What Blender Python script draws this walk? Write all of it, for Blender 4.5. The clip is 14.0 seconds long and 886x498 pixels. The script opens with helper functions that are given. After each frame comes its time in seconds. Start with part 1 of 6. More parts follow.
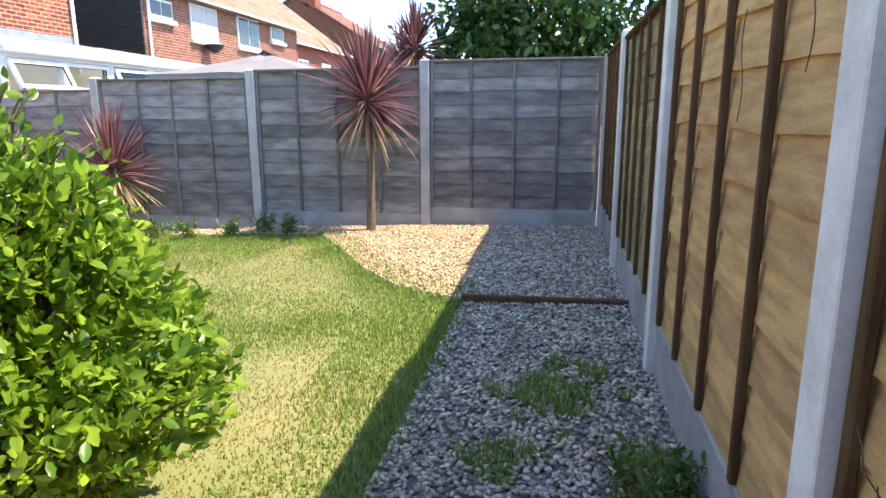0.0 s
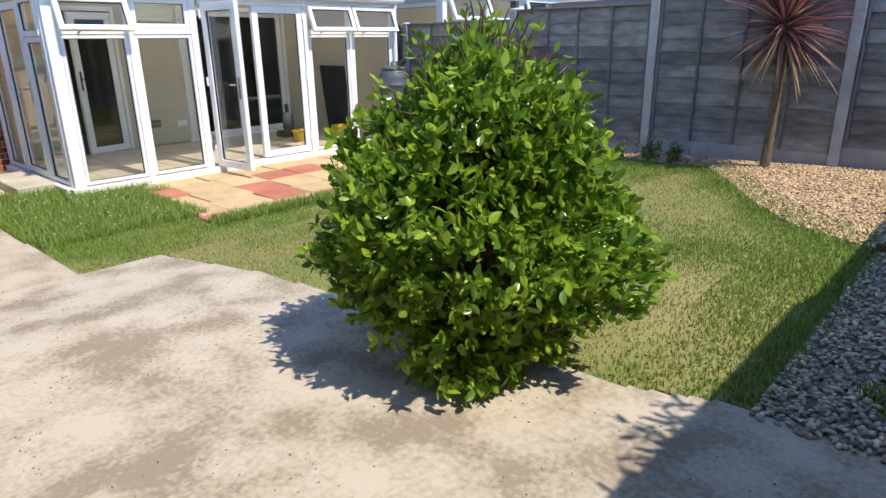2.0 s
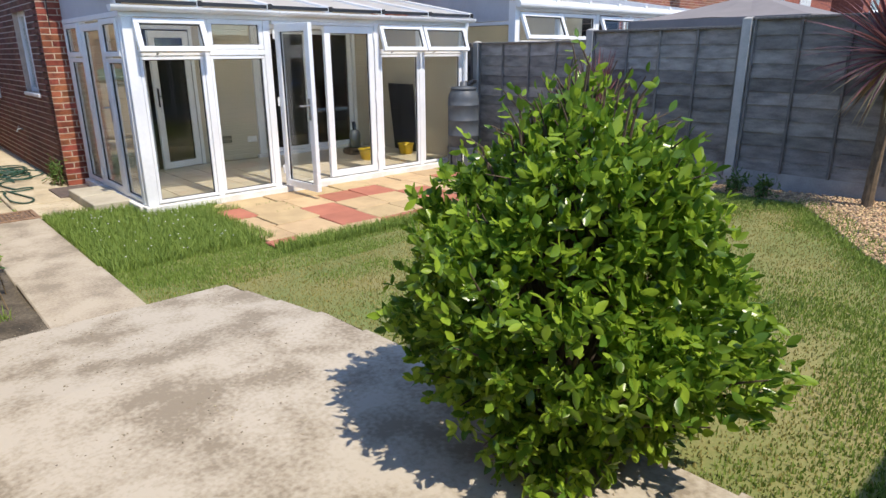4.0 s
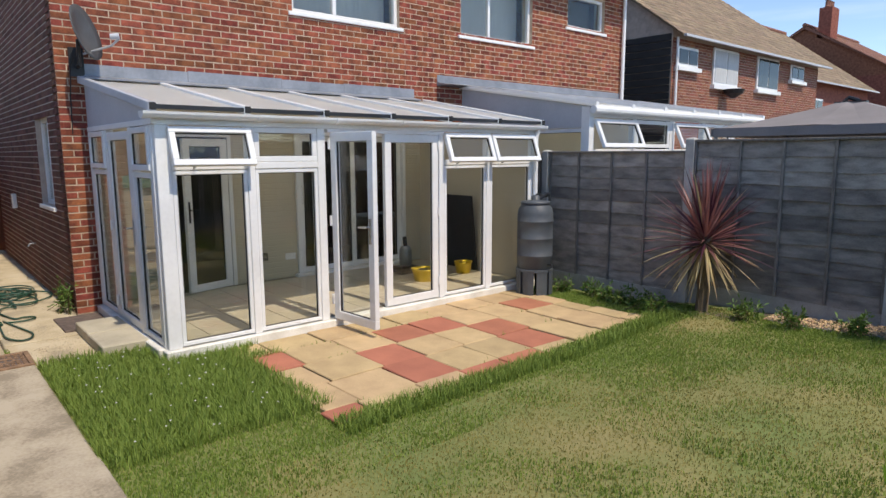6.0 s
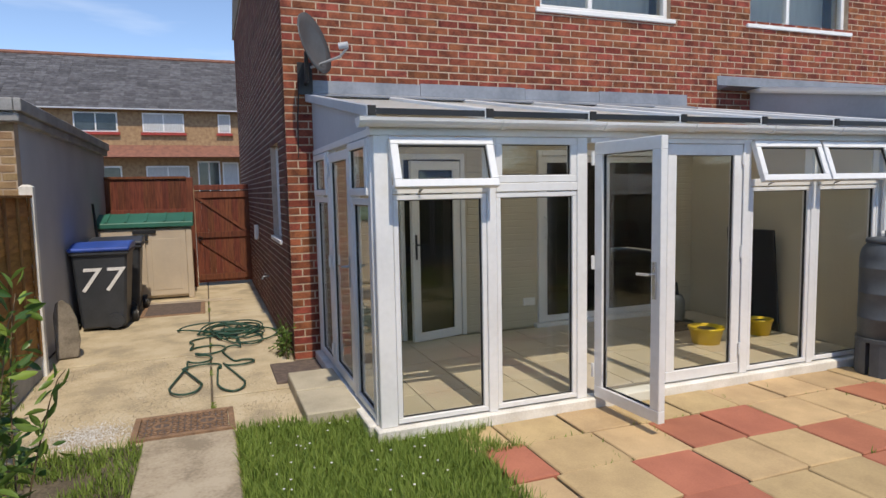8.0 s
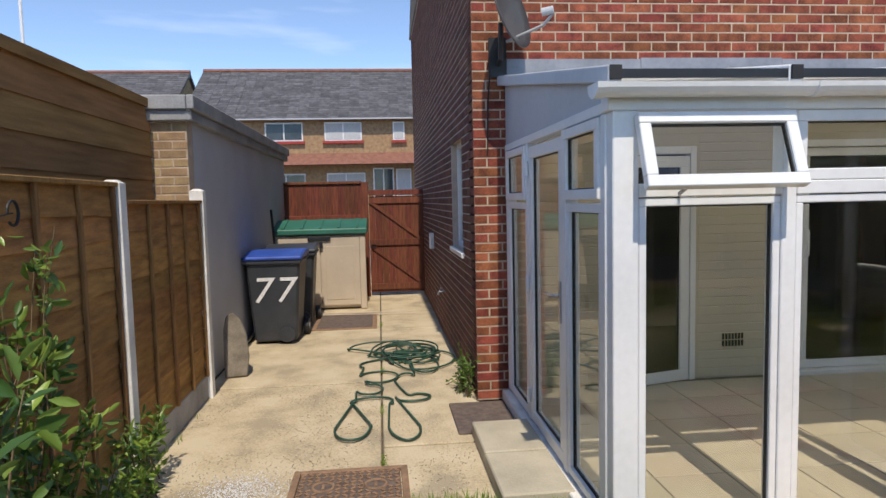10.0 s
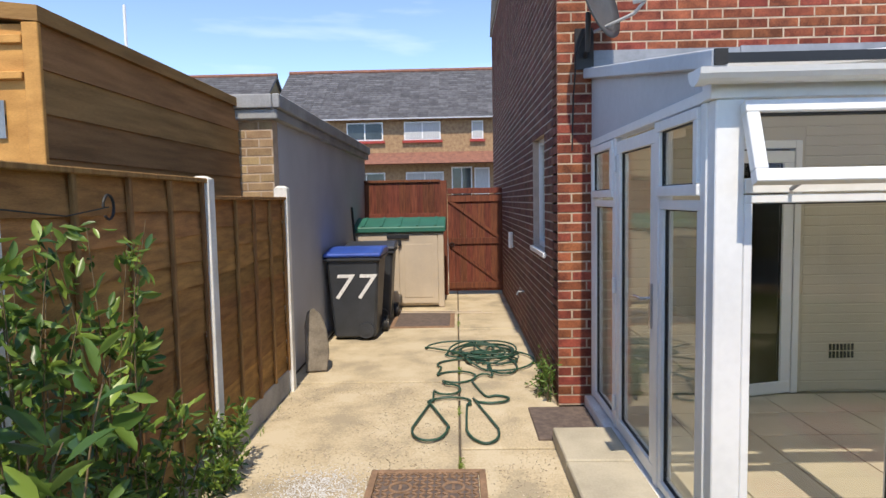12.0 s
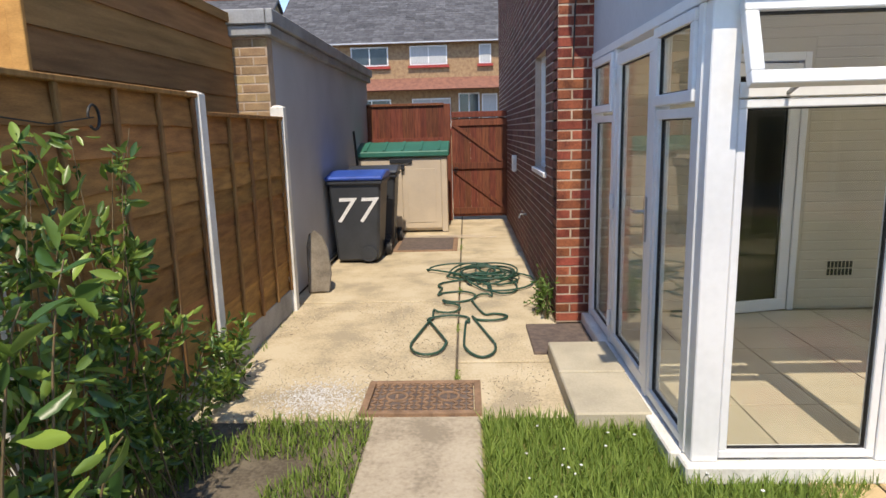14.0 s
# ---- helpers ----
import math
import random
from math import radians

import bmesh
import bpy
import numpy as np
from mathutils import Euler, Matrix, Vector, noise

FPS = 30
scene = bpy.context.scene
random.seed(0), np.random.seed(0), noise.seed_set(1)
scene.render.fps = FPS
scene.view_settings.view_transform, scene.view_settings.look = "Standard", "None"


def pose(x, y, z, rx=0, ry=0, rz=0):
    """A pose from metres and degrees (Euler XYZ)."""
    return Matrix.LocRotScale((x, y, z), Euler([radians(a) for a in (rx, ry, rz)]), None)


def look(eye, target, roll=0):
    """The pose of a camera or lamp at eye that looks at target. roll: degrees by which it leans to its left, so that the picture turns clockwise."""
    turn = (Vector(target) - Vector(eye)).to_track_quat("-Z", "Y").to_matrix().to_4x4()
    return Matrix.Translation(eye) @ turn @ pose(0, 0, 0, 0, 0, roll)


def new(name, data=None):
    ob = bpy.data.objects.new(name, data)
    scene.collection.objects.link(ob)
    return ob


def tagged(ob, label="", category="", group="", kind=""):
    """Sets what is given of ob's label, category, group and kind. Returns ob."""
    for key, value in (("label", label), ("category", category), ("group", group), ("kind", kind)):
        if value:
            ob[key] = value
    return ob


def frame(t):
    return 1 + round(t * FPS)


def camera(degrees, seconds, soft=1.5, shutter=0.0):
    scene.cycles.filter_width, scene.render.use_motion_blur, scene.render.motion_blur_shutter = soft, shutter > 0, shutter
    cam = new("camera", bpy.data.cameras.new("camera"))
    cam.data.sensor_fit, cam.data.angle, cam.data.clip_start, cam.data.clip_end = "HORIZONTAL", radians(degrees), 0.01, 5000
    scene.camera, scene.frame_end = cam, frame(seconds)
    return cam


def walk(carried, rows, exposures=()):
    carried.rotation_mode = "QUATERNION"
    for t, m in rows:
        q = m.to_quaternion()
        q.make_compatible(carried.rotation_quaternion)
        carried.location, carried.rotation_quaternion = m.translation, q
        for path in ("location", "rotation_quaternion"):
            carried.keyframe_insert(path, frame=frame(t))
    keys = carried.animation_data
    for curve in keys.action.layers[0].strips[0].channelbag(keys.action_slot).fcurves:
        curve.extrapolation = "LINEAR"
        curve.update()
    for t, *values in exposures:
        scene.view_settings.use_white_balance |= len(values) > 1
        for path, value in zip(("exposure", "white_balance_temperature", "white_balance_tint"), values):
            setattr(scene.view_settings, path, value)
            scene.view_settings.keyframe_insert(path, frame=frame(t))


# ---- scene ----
cam = camera(70.3, 14.0)
PATH = [
    (0, (-0.073, -0.003, 1.498), (-0.421, 1.92, 1.073), -0.3),
    (0.5, (-0.157, -0.065, 1.45), (-0.582, 1.838, 1.008), -0.4),
    (1, (-0.212, -0.217, 1.479), (-0.901, 1.599, 1.001), -0.3),
    (1.5, (-0.228, -0.394, 1.509), (-1.225, 1.263, 0.998), -0.3),
    (2, (-0.163, -0.436, 1.501), (-1.448, 0.964, 0.877), -0.8),
    (4.5, (-0.689, -0.237, 1.675), (-2.109, 1.041, 1.081), -0.3),
    (5, (-1.043, -0.142, 1.694), (-2.471, 1.144, 1.138), -0.3),
    (5.5, (-1.434, -0.014, 1.733), (-2.898, 1.297, 1.364), -0.2),
    (6, (-1.914, 0.127, 1.756), (-3.412, 1.418, 1.456), -0.2),
    (6.5, (-2.336, 0.377, 1.735), (-3.909, 1.584, 1.474), -0.3),
    (7, (-2.65, 0.546, 1.692), (-4.386, 1.515, 1.478), -0.5),
    (9.3, (-4.499, 0.821, 1.636), (-6.442, 1.264, 1.461), -1.6),
    (9.5, (-4.583, 0.815, 1.639), (-6.545, 1.167, 1.473), -1.5),
    (10, (-4.741, 0.738, 1.636), (-6.725, 0.935, 1.479), -1.3),
    (10.5, (-4.811, 0.703, 1.632), (-6.801, 0.827, 1.478), -1.3),
    (11, (-4.853, 0.717, 1.626), (-6.847, 0.751, 1.471), -1.2),
    (11.5, (-4.858, 0.718, 1.623), (-6.852, 0.699, 1.467), -1.2),
    (12, (-4.847, 0.716, 1.621), (-6.841, 0.67, 1.467), -1.1),
    (12.5, (-4.848, 0.718, 1.617), (-6.841, 0.651, 1.457), -1.1),
    (13, (-4.855, 0.719, 1.607), (-6.845, 0.645, 1.418), -1.2),
    (13.5, (-4.859, 0.718, 1.587), (-6.839, 0.643, 1.32), -1.2),
    (14, (-4.842, 0.798, 1.533), (-6.806, 0.719, 1.161), -1.5),
]
walk(cam, [(t, look(eye, target, roll)) for t, eye, target, roll in PATH],
     exposures=[(0.0, 2.2, 7500, 12), (1.0, 2.1, 7500, 12), (1.5, 1.7, 7400, 12), (2.0, 1.25, 7000, 12), (4.5, 1.08, 7000, 12), (5.5, 0.85, 7300, 12), (7.0, 0.52, 7500, 12), (9.5, 0.6, 7300, 12), (11.0, 0.88, 7300, 12), (14.0, 1.02, 7500, 12)])

# ---- light ----
SUN_DIR = Vector((0.65, 0.012, 1.0)).normalized()
EL = math.asin(SUN_DIR.z)
AZ = math.atan2(SUN_DIR.x, SUN_DIR.y)
world = bpy.data.worlds.new("world")
scene.world = world
world.use_nodes = True
wn, wl = world.node_tree.nodes, world.node_tree.links
sky = wn.new("ShaderNodeTexSky")
sky.sky_type = "NISHITA"
sky.sun_disc = False
sky.sun_elevation, sky.sun_rotation = EL, AZ
sky.air_density, sky.dust_density, sky.ozone_density = 0.72, 0.0, 4.5
bg = wn["Background"]
bg.inputs[1].default_value = 0.15
# thin cirrus streaks over the sky
tc = wn.new("ShaderNodeTexCoord")
mp = wn.new("ShaderNodeMapping")
mp.inputs["Scale"].default_value = (2.0, 2.5, 16.0)
nz = wn.new("ShaderNodeTexNoise")
nz.inputs["Scale"].default_value = 1.6
nz.inputs["Detail"].default_value = 6
rp = wn.new("ShaderNodeValToRGB")
rp.color_ramp.elements[0].position, rp.color_ramp.elements[1].position = 0.55, 0.85
rp.color_ramp.elements[1].color = (0.28, 0.28, 0.28, 1)
mx = wn.new("ShaderNodeMix")
mx.data_type = "RGBA"
mx.inputs[7].default_value = (5.2, 5.8, 6.6, 1)
wl.new(tc.outputs["Generated"], mp.inputs[0])
wl.new(mp.outputs[0], nz.inputs[0])
wl.new(nz.outputs[0], rp.inputs[0])
wl.new(rp.outputs[0], mx.inputs[0])
wl.new(sky.outputs[0], mx.inputs[6])
wl.new(mx.outputs[2], bg.inputs[0])
sun_data = bpy.data.lights.new("sun", "SUN")
sun_data.energy, sun_data.angle, sun_data.color = 2.4, radians(0.55), (1.0, 0.95, 0.86)
sun = new("sun", sun_data)
sun.matrix_basis = look((0, 0, 30), Vector((0, 0, 30)) - SUN_DIR)

# ---- materials ----


def mat(name, c1, c2=None, rough=0.7, scale=3.0, fine=60.0, bump=0.15, metal=0.0, rnd=0.0, spec=0.5, mid=0.5, stretch=None, obj=False, island=0.0, dist=0.004, streak=0.0):
    """Base colour mixed from two tones by a wide noise and a fine one, with a fine bump; rnd varies it from piece to piece."""
    m = bpy.data.materials.new(name)
    m.use_nodes = True
    n, l = m.node_tree.nodes, m.node_tree.links
    p = n["Principled BSDF"]
    c2 = c2 or tuple(v * 0.75 for v in c1)
    src = n.new("ShaderNodeTexCoord").outputs["Object"] if obj else n.new("ShaderNodeNewGeometry").outputs["Position"]
    if stretch:
        k = n.new("ShaderNodeMapping")
        k.inputs["Scale"].default_value = stretch
        l.new(src, k.inputs[0])
        src = k.outputs[0]
    a, b = n.new("ShaderNodeTexNoise"), n.new("ShaderNodeTexNoise")
    a.inputs["Scale"].default_value, a.inputs["Detail"].default_value = scale, 6
    b.inputs["Scale"].default_value, b.inputs["Detail"].default_value = fine, 4
    l.new(src, a.inputs[0]), l.new(src, b.inputs[0])
    add = n.new("ShaderNodeMath")
    add.operation = "MULTIPLY_ADD"
    add.inputs[1].default_value = 0.45
    l.new(b.outputs[0], add.inputs[0]), l.new(a.outputs[0], add.inputs[2])
    r = n.new("ShaderNodeValToRGB")
    r.color_ramp.elements[0].position, r.color_ramp.elements[1].position = mid + 0.02, mid + 0.42
    r.color_ramp.elements[0].color, r.color_ramp.elements[1].color = (*c2, 1), (*c1, 1)
    l.new(add.outputs[0], r.inputs[0])
    out = r.outputs[0]
    if rnd or island:
        h = n.new("ShaderNodeHueSaturation")
        ri = n.new("ShaderNodeObjectInfo").outputs["Random"] if rnd else n.new("ShaderNodeNewGeometry").outputs["Random Per Island"]
        k = rnd or island
        mr = n.new("ShaderNodeMapRange")
        mr.inputs[3].default_value, mr.inputs[4].default_value = 1 - k, 1 + k
        l.new(ri, mr.inputs[0]), l.new(mr.outputs[0], h.inputs["Value"])
        w = n.new("ShaderNodeTexWhiteNoise")
        w.noise_dimensions = "1D"
        l.new(ri, w.inputs["W"])
        mr2 = n.new("ShaderNodeMapRange")
        mr2.inputs[3].default_value, mr2.inputs[4].default_value = 0.5 - k * 0.05, 0.5 + k * 0.05
        l.new(w.outputs[0], mr2.inputs[0]), l.new(mr2.outputs[0], h.inputs["Hue"])
        l.new(out, h.inputs["Color"])
        out = h.outputs[0]
    l.new(out, p.inputs["Base Color"])
    p.inputs["Roughness"].default_value, p.inputs["Metallic"].default_value = rough, metal
    p.inputs["Specular IOR Level"].default_value = spec
    if bump:
        bm_ = n.new("ShaderNodeBump")
        bm_.inputs["Strength"].default_value, bm_.inputs["Distance"].default_value = min(1, bump * 2), dist
        l.new(add.outputs[0], bm_.inputs["Height"])
        l.new(bm_.outputs[0], p.inputs["Normal"])
    return m


def leaf_mat(name, c1, c2, rough=0.35, glow=0.3, island=0.35, spec=0.5):
    """Leaves: two tones from leaf to leaf, some light let through."""
    m = bpy.data.materials.new(name)
    m.use_nodes = True
    n, l = m.node_tree.nodes, m.node_tree.links
    p = n["Principled BSDF"]
    gi = n.new("ShaderNodeNewGeometry")
    oi = n.new("ShaderNodeObjectInfo")
    sm = n.new("ShaderNodeMath")
    sm.operation = "ADD"
    fr = n.new("ShaderNodeMath")
    fr.operation = "FRACT"
    l.new(gi.outputs["Random Per Island"], sm.inputs[0]), l.new(oi.outputs["Random"], sm.inputs[1]), l.new(sm.outputs[0], fr.inputs[0])
    r = n.new("ShaderNodeValToRGB")
    r.color_ramp.elements[0].color, r.color_ramp.elements[1].color = (*c2, 1), (*c1, 1)
    r.color_ramp.elements[0].position = 0.15
    l.new(fr.outputs[0], r.inputs[0])
    l.new(r.outputs[0], p.inputs["Base Color"])
    p.inputs["Roughness"].default_value, p.inputs["Specular IOR Level"].default_value = rough, spec
    t = n.new("ShaderNodeBsdfTranslucent")
    l.new(r.outputs[0], t.inputs[0])
    ms = n.new("ShaderNodeMixShader")
    ms.inputs[0].default_value = glow
    l.new(p.outputs[0], ms.inputs[1]), l.new(t.outputs[0], ms.inputs[2])
    l.new(ms.outputs[0], n["Material Output"].inputs[0])
    return m


def glass_mat(name, tint=(0.935, 0.945, 0.915), gloss=0.01):
    """A clear pane: gloss grows at a slant, the rest passes straight through."""
    m = bpy.data.materials.new(name)
    m.use_nodes = True
    n, l = m.node_tree.nodes, m.node_tree.links
    t, g, f, x = n.new("ShaderNodeBsdfTransparent"), n.new("ShaderNodeBsdfGlossy"), n.new("ShaderNodeLayerWeight"), n.new("ShaderNodeMixShader")
    t.inputs[0].default_value = (*tint, 1)
    g.inputs["Roughness"].default_value = gloss
    pw, ma = n.new("ShaderNodeMath"), n.new("ShaderNodeMath")
    pw.operation, ma.operation = "POWER", "MULTIPLY_ADD"
    pw.inputs[1].default_value, ma.inputs[1].default_value, ma.inputs[2].default_value = 5.0, 0.8, 0.045
    l.new(f.outputs["Facing"], pw.inputs[0]), l.new(pw.outputs[0], ma.inputs[0]), l.new(ma.outputs[0], x.inputs[0])
    l.new(t.outputs[0], x.inputs[1]), l.new(g.outputs[0], x.inputs[2])
    l.new(x.outputs[0], n["Material Output"].inputs[0])
    return m


def noise_two(name, cols, scale, rough, bump, fine=90, pos=(0.35, 0.5, 0.65), dist=0.006):
    """Three tones over a wide noise, for ground surfaces."""
    m = mat(name, cols[2], cols[0], rough, scale, fine, bump, dist=dist)
    for nd in m.node_tree.nodes:
        if nd.type == "VALTORGB":
            e = nd.color_ramp.elements.new(0.5)
            e.color = (*cols[1], 1)
            for q, v, c in zip(nd.color_ramp.elements, pos, cols):
                q.position, q.color = v + 0.22, (*c, 1)
    return m


WHITE = mat("white_upvc", (0.82, 0.83, 0.84), (0.72, 0.73, 0.74), 0.35, 2.0, 25, 0.02)
WHITE_PAINT = mat("white_painted_concrete", (0.84, 0.83, 0.79), (0.62, 0.6, 0.55), 0.75, 5, 60, 0.2)
CONC_POST = mat("concrete_post", (0.5, 0.49, 0.47), (0.33, 0.33, 0.32), 0.9, 6, 90, 0.3)
GRAVEL_BOARD = mat("concrete_board", (0.42, 0.41, 0.39), (0.25, 0.25, 0.24), 0.9, 4, 70, 0.4)
FENCE_GREY = mat("weathered_grey_wood", (0.32, 0.295, 0.27), (0.15, 0.138, 0.13), 0.9, 3, 40, 0.5, rnd=0.3, stretch=(1.5, 1.5, 5), spec=0.2)
FENCE_GREY_D = mat("weathered_grey_batten", (0.25, 0.23, 0.215), (0.13, 0.122, 0.115), 0.9, 6, 40, 0.5, rnd=0.2, stretch=(9, 9, 1.5), spec=0.2)
FENCE_ORANGE = mat("larch_board", (0.68, 0.44, 0.18), (0.4, 0.24, 0.1), 0.85, 4, 45, 0.4, rnd=0.15, stretch=(1.2, 1.2, 7), spec=0.25)
FENCE_BROWN = mat("brown_board", (0.49, 0.245, 0.08), (0.26, 0.125, 0.045), 0.8, 4, 45, 0.4, rnd=0.18, stretch=(1.2, 1.2, 7), spec=0.25)
BATTEN_BROWN = mat("brown_batten", (0.16, 0.085, 0.04), (0.08, 0.045, 0.025), 0.85, 4, 50, 0.4, rnd=0.15, stretch=(8, 8, 1.2), spec=0.2)
BATTEN_TAN = mat("brown_stained_batten", (0.36, 0.19, 0.075), (0.2, 0.1, 0.04), 0.85, 4, 50, 0.4, rnd=0.15, stretch=(8, 8, 1.2), spec=0.2)
FENCE_GREEN = mat("mossy_board", (0.36, 0.31, 0.15), (0.2, 0.17, 0.085), 0.9, 5, 45, 0.4, rnd=0.15, stretch=(1.2, 1.2, 7), spec=0.2)
SHED_WOOD = mat("shed_board", (0.38, 0.2, 0.08), (0.23, 0.12, 0.048), 0.85, 2.5, 40, 0.35, rnd=0.12, stretch=(0.8, 0.8, 9), spec=0.2)
SHED_DOOR = mat("orange_shed_door", (0.62, 0.32, 0.09), (0.42, 0.2, 0.05), 0.75, 3, 40, 0.2, stretch=(2, 2, 6))
GATE_WOOD = mat("red_brown_stain", (0.21, 0.065, 0.035), (0.1, 0.032, 0.02), 0.7, 5, 50, 0.3, rnd=0.2, stretch=(8, 8, 0.8), spec=0.3)
BRICK = mat("red_brick", (0.33, 0.098, 0.056), (0.12, 0.036, 0.025), 0.88, 9, 70, 0.4, rnd=0.28, spec=0.2)
BRICK_J = mat("red_brick_far", (0.33, 0.098, 0.056), (0.12, 0.036, 0.025), 0.88, 9, 70, 0.4, island=0.28, spec=0.2)
MORTAR = mat("mortar", (0.54, 0.43, 0.33), (0.38, 0.29, 0.22), 0.95, 8, 90, 0.3, spec=0.1)
MORTAR_D = mat("dark_mortar", (0.55, 0.45, 0.38), (0.4, 0.33, 0.28), 0.95, 8, 90, 0.3, spec=0.1)
# darker copy of the red brick, with the side wall's shade in its colour
BRICK_D = mat("shade_toned_brick", (0.2, 0.085, 0.06), (0.1, 0.045, 0.035), 0.9, 9, 70, 0.4, island=0.25, spec=0.2)
BRICK_N = mat("brown_red_brick", (0.31, 0.125, 0.08), (0.18, 0.065, 0.045), 0.88, 9, 70, 0.4, island=0.28, spec=0.2)
BRICK_Y = mat("yellow_brick", (0.42, 0.29, 0.16), (0.26, 0.17, 0.1), 0.9, 7, 60, 0.3, island=0.2, spec=0.2)
CONCRETE = noise_two("old_concrete", [(0.27, 0.225, 0.165), (0.4, 0.345, 0.265), (0.49, 0.435, 0.35)], 3.2, 0.9, 0.9, 45, (0.37, 0.49, 0.62))
YARD = noise_two("yellowed_concrete", [(0.37, 0.31, 0.215), (0.5, 0.41, 0.27), (0.57, 0.485, 0.34)], 2.6, 0.9, 0.8, 60, (0.36, 0.49, 0.62))
PATHCON = noise_two("path_concrete", [(0.27, 0.225, 0.165), (0.4, 0.335, 0.25), (0.47, 0.405, 0.31)], 3.0, 0.9, 0.7, 50)
LAWN = noise_two("lawn_soil_and_thatch", [(0.15, 0.19, 0.055), (0.2, 0.21, 0.07), (0.27, 0.235, 0.095)], 1.1, 0.95, 0.6, 60, (0.38, 0.52, 0.7))
SOIL = noise_two("soil", [(0.05, 0.04, 0.028), (0.1, 0.08, 0.055), (0.17, 0.14, 0.1)], 4, 0.95, 0.8, 60)
GRAVEL_BED = noise_two("gravel_bed", [(0.1, 0.095, 0.09), (0.2, 0.19, 0.18), (0.34, 0.32, 0.29)], 30, 0.9, 0.8, 90)
PEBBLE = mat("pebble", (0.62, 0.53, 0.41), (0.27, 0.23, 0.18), 0.8, 12, 80, 0.2, island=0.55)
PEBBLE_P = mat("pebble_single", (0.52, 0.46, 0.38), (0.28, 0.25, 0.215), 0.8, 12, 80, 0.2, rnd=0.55)
# same gravel as PEBBLE, with warm sunlight put into the colour
PEBBLE_SUN = mat("sun_tinted_pebble", (0.62, 0.44, 0.26), (0.4, 0.28, 0.165), 0.8, 12, 80, 0.2, island=0.4)
SLAB_BUFF = mat("buff_slab", (0.55, 0.4, 0.22), (0.42, 0.3, 0.165), 0.9, 4, 80, 0.3, rnd=0.12)
SLAB_RED = mat("red_slab", (0.46, 0.175, 0.105), (0.36, 0.13, 0.08), 0.9, 4, 80, 0.3, rnd=0.1)
STEP = mat("grey_slab", (0.5, 0.45, 0.345), (0.38, 0.34, 0.26), 0.9, 4, 80, 0.3)
DARK_STONE = mat("dirty_stone", (0.24, 0.205, 0.16), (0.13, 0.11, 0.085), 0.95, 9, 70, 0.5)
LEAD = mat("lead_flashing", (0.3, 0.32, 0.36), (0.2, 0.22, 0.25), 0.55, 3, 30, 0.15, metal=0.3)
PANEL_GREY = mat("grey_side_panel", (0.5, 0.52, 0.56), (0.42, 0.44, 0.48), 0.4, 2, 30, 0.03)
POLY = mat("roof_sheet", (0.86, 0.87, 0.88), (0.75, 0.76, 0.78), 0.22, 2, 30, 0.05)
ALU = mat("dull_aluminium", (0.5, 0.5, 0.5), (0.36, 0.36, 0.36), 0.4, 4, 60, 0.05, metal=0.8)
STEEL = mat("grey_steel", (0.34, 0.35, 0.36), (0.24, 0.25, 0.26), 0.45, 5, 60, 0.05, metal=0.7)
CHROME = mat("satin_chrome", (0.7, 0.7, 0.7), (0.6, 0.6, 0.6), 0.2, 4, 60, 0.0, metal=1.0)
BLACK_RUB = mat("black_seal", (0.02, 0.02, 0.022), (0.012, 0.012, 0.012), 0.6, 5, 60, 0.05)
DISH = mat("grey_dish", (0.08, 0.087, 0.095), (0.055, 0.06, 0.065), 0.5, 5, 60, 0.03)
BIN_BODY = mat("charcoal_plastic", (0.045, 0.05, 0.06), (0.03, 0.034, 0.04), 0.45, 5, 60, 0.05)
BIN_LID = mat("blue_plastic", (0.03, 0.09, 0.42), (0.02, 0.06, 0.3), 0.4, 5, 60, 0.05)
PAINT77 = mat("white_brushed_paint", (0.82, 0.82, 0.82), (0.65, 0.65, 0.65), 0.7, 30, 120, 0.1)
BUTT = mat("slate_plastic", (0.085, 0.1, 0.115), (0.06, 0.07, 0.085), 0.5, 6, 80, 0.05)
STORE = mat("beige_resin", (0.56, 0.47, 0.36), (0.48, 0.4, 0.31), 0.55, 3, 60, 0.04)
STORE_LID = mat("green_resin", (0.03, 0.17, 0.12), (0.02, 0.12, 0.085), 0.5, 3, 60, 0.05)
RENDER_GREY = mat("grey_render", (0.5, 0.505, 0.53), (0.42, 0.425, 0.45), 0.9, 1.5, 80, 0.25)
FASCIA = mat("grey_felt_fascia", (0.36, 0.36, 0.36), (0.24, 0.24, 0.24), 0.8, 3, 60, 0.2)
HOSE_M = mat("green_hose_rubber", (0.025, 0.085, 0.055), (0.015, 0.05, 0.035), 0.45, 6, 80, 0.05)
RUST = mat("rusty_iron", (0.36, 0.225, 0.14), (0.2, 0.125, 0.08), 0.85, 14, 90, 0.4, metal=0.2)
MAT_M = mat("dark_drain_cover", (0.16, 0.12, 0.1), (0.09, 0.068, 0.06), 0.9, 20, 120, 0.4)
CREAM = mat("cream_wall", (0.58, 0.52, 0.41), (0.5, 0.45, 0.36), 0.85, 2, 40, 0.1)
TILE = mat("cream_floor_tile", (0.57, 0.5, 0.39), (0.47, 0.41, 0.32), 0.35, 3, 40, 0.05, rnd=0.06)
GROUT = mat("grout", (0.25, 0.22, 0.18), (0.18, 0.16, 0.13), 0.9, 8, 60, 0.1)
# indoor shade as a colour, for the plain surfaces of unlit rooms
DARK = mat("unlit_room_tone", (0.12, 0.11, 0.1), (0.08, 0.075, 0.07), 0.8, 2, 30, 0.0)
DARK_BOARD = mat("black_panel", (0.02, 0.022, 0.026), (0.014, 0.015, 0.018), 0.45, 4, 50, 0.02)
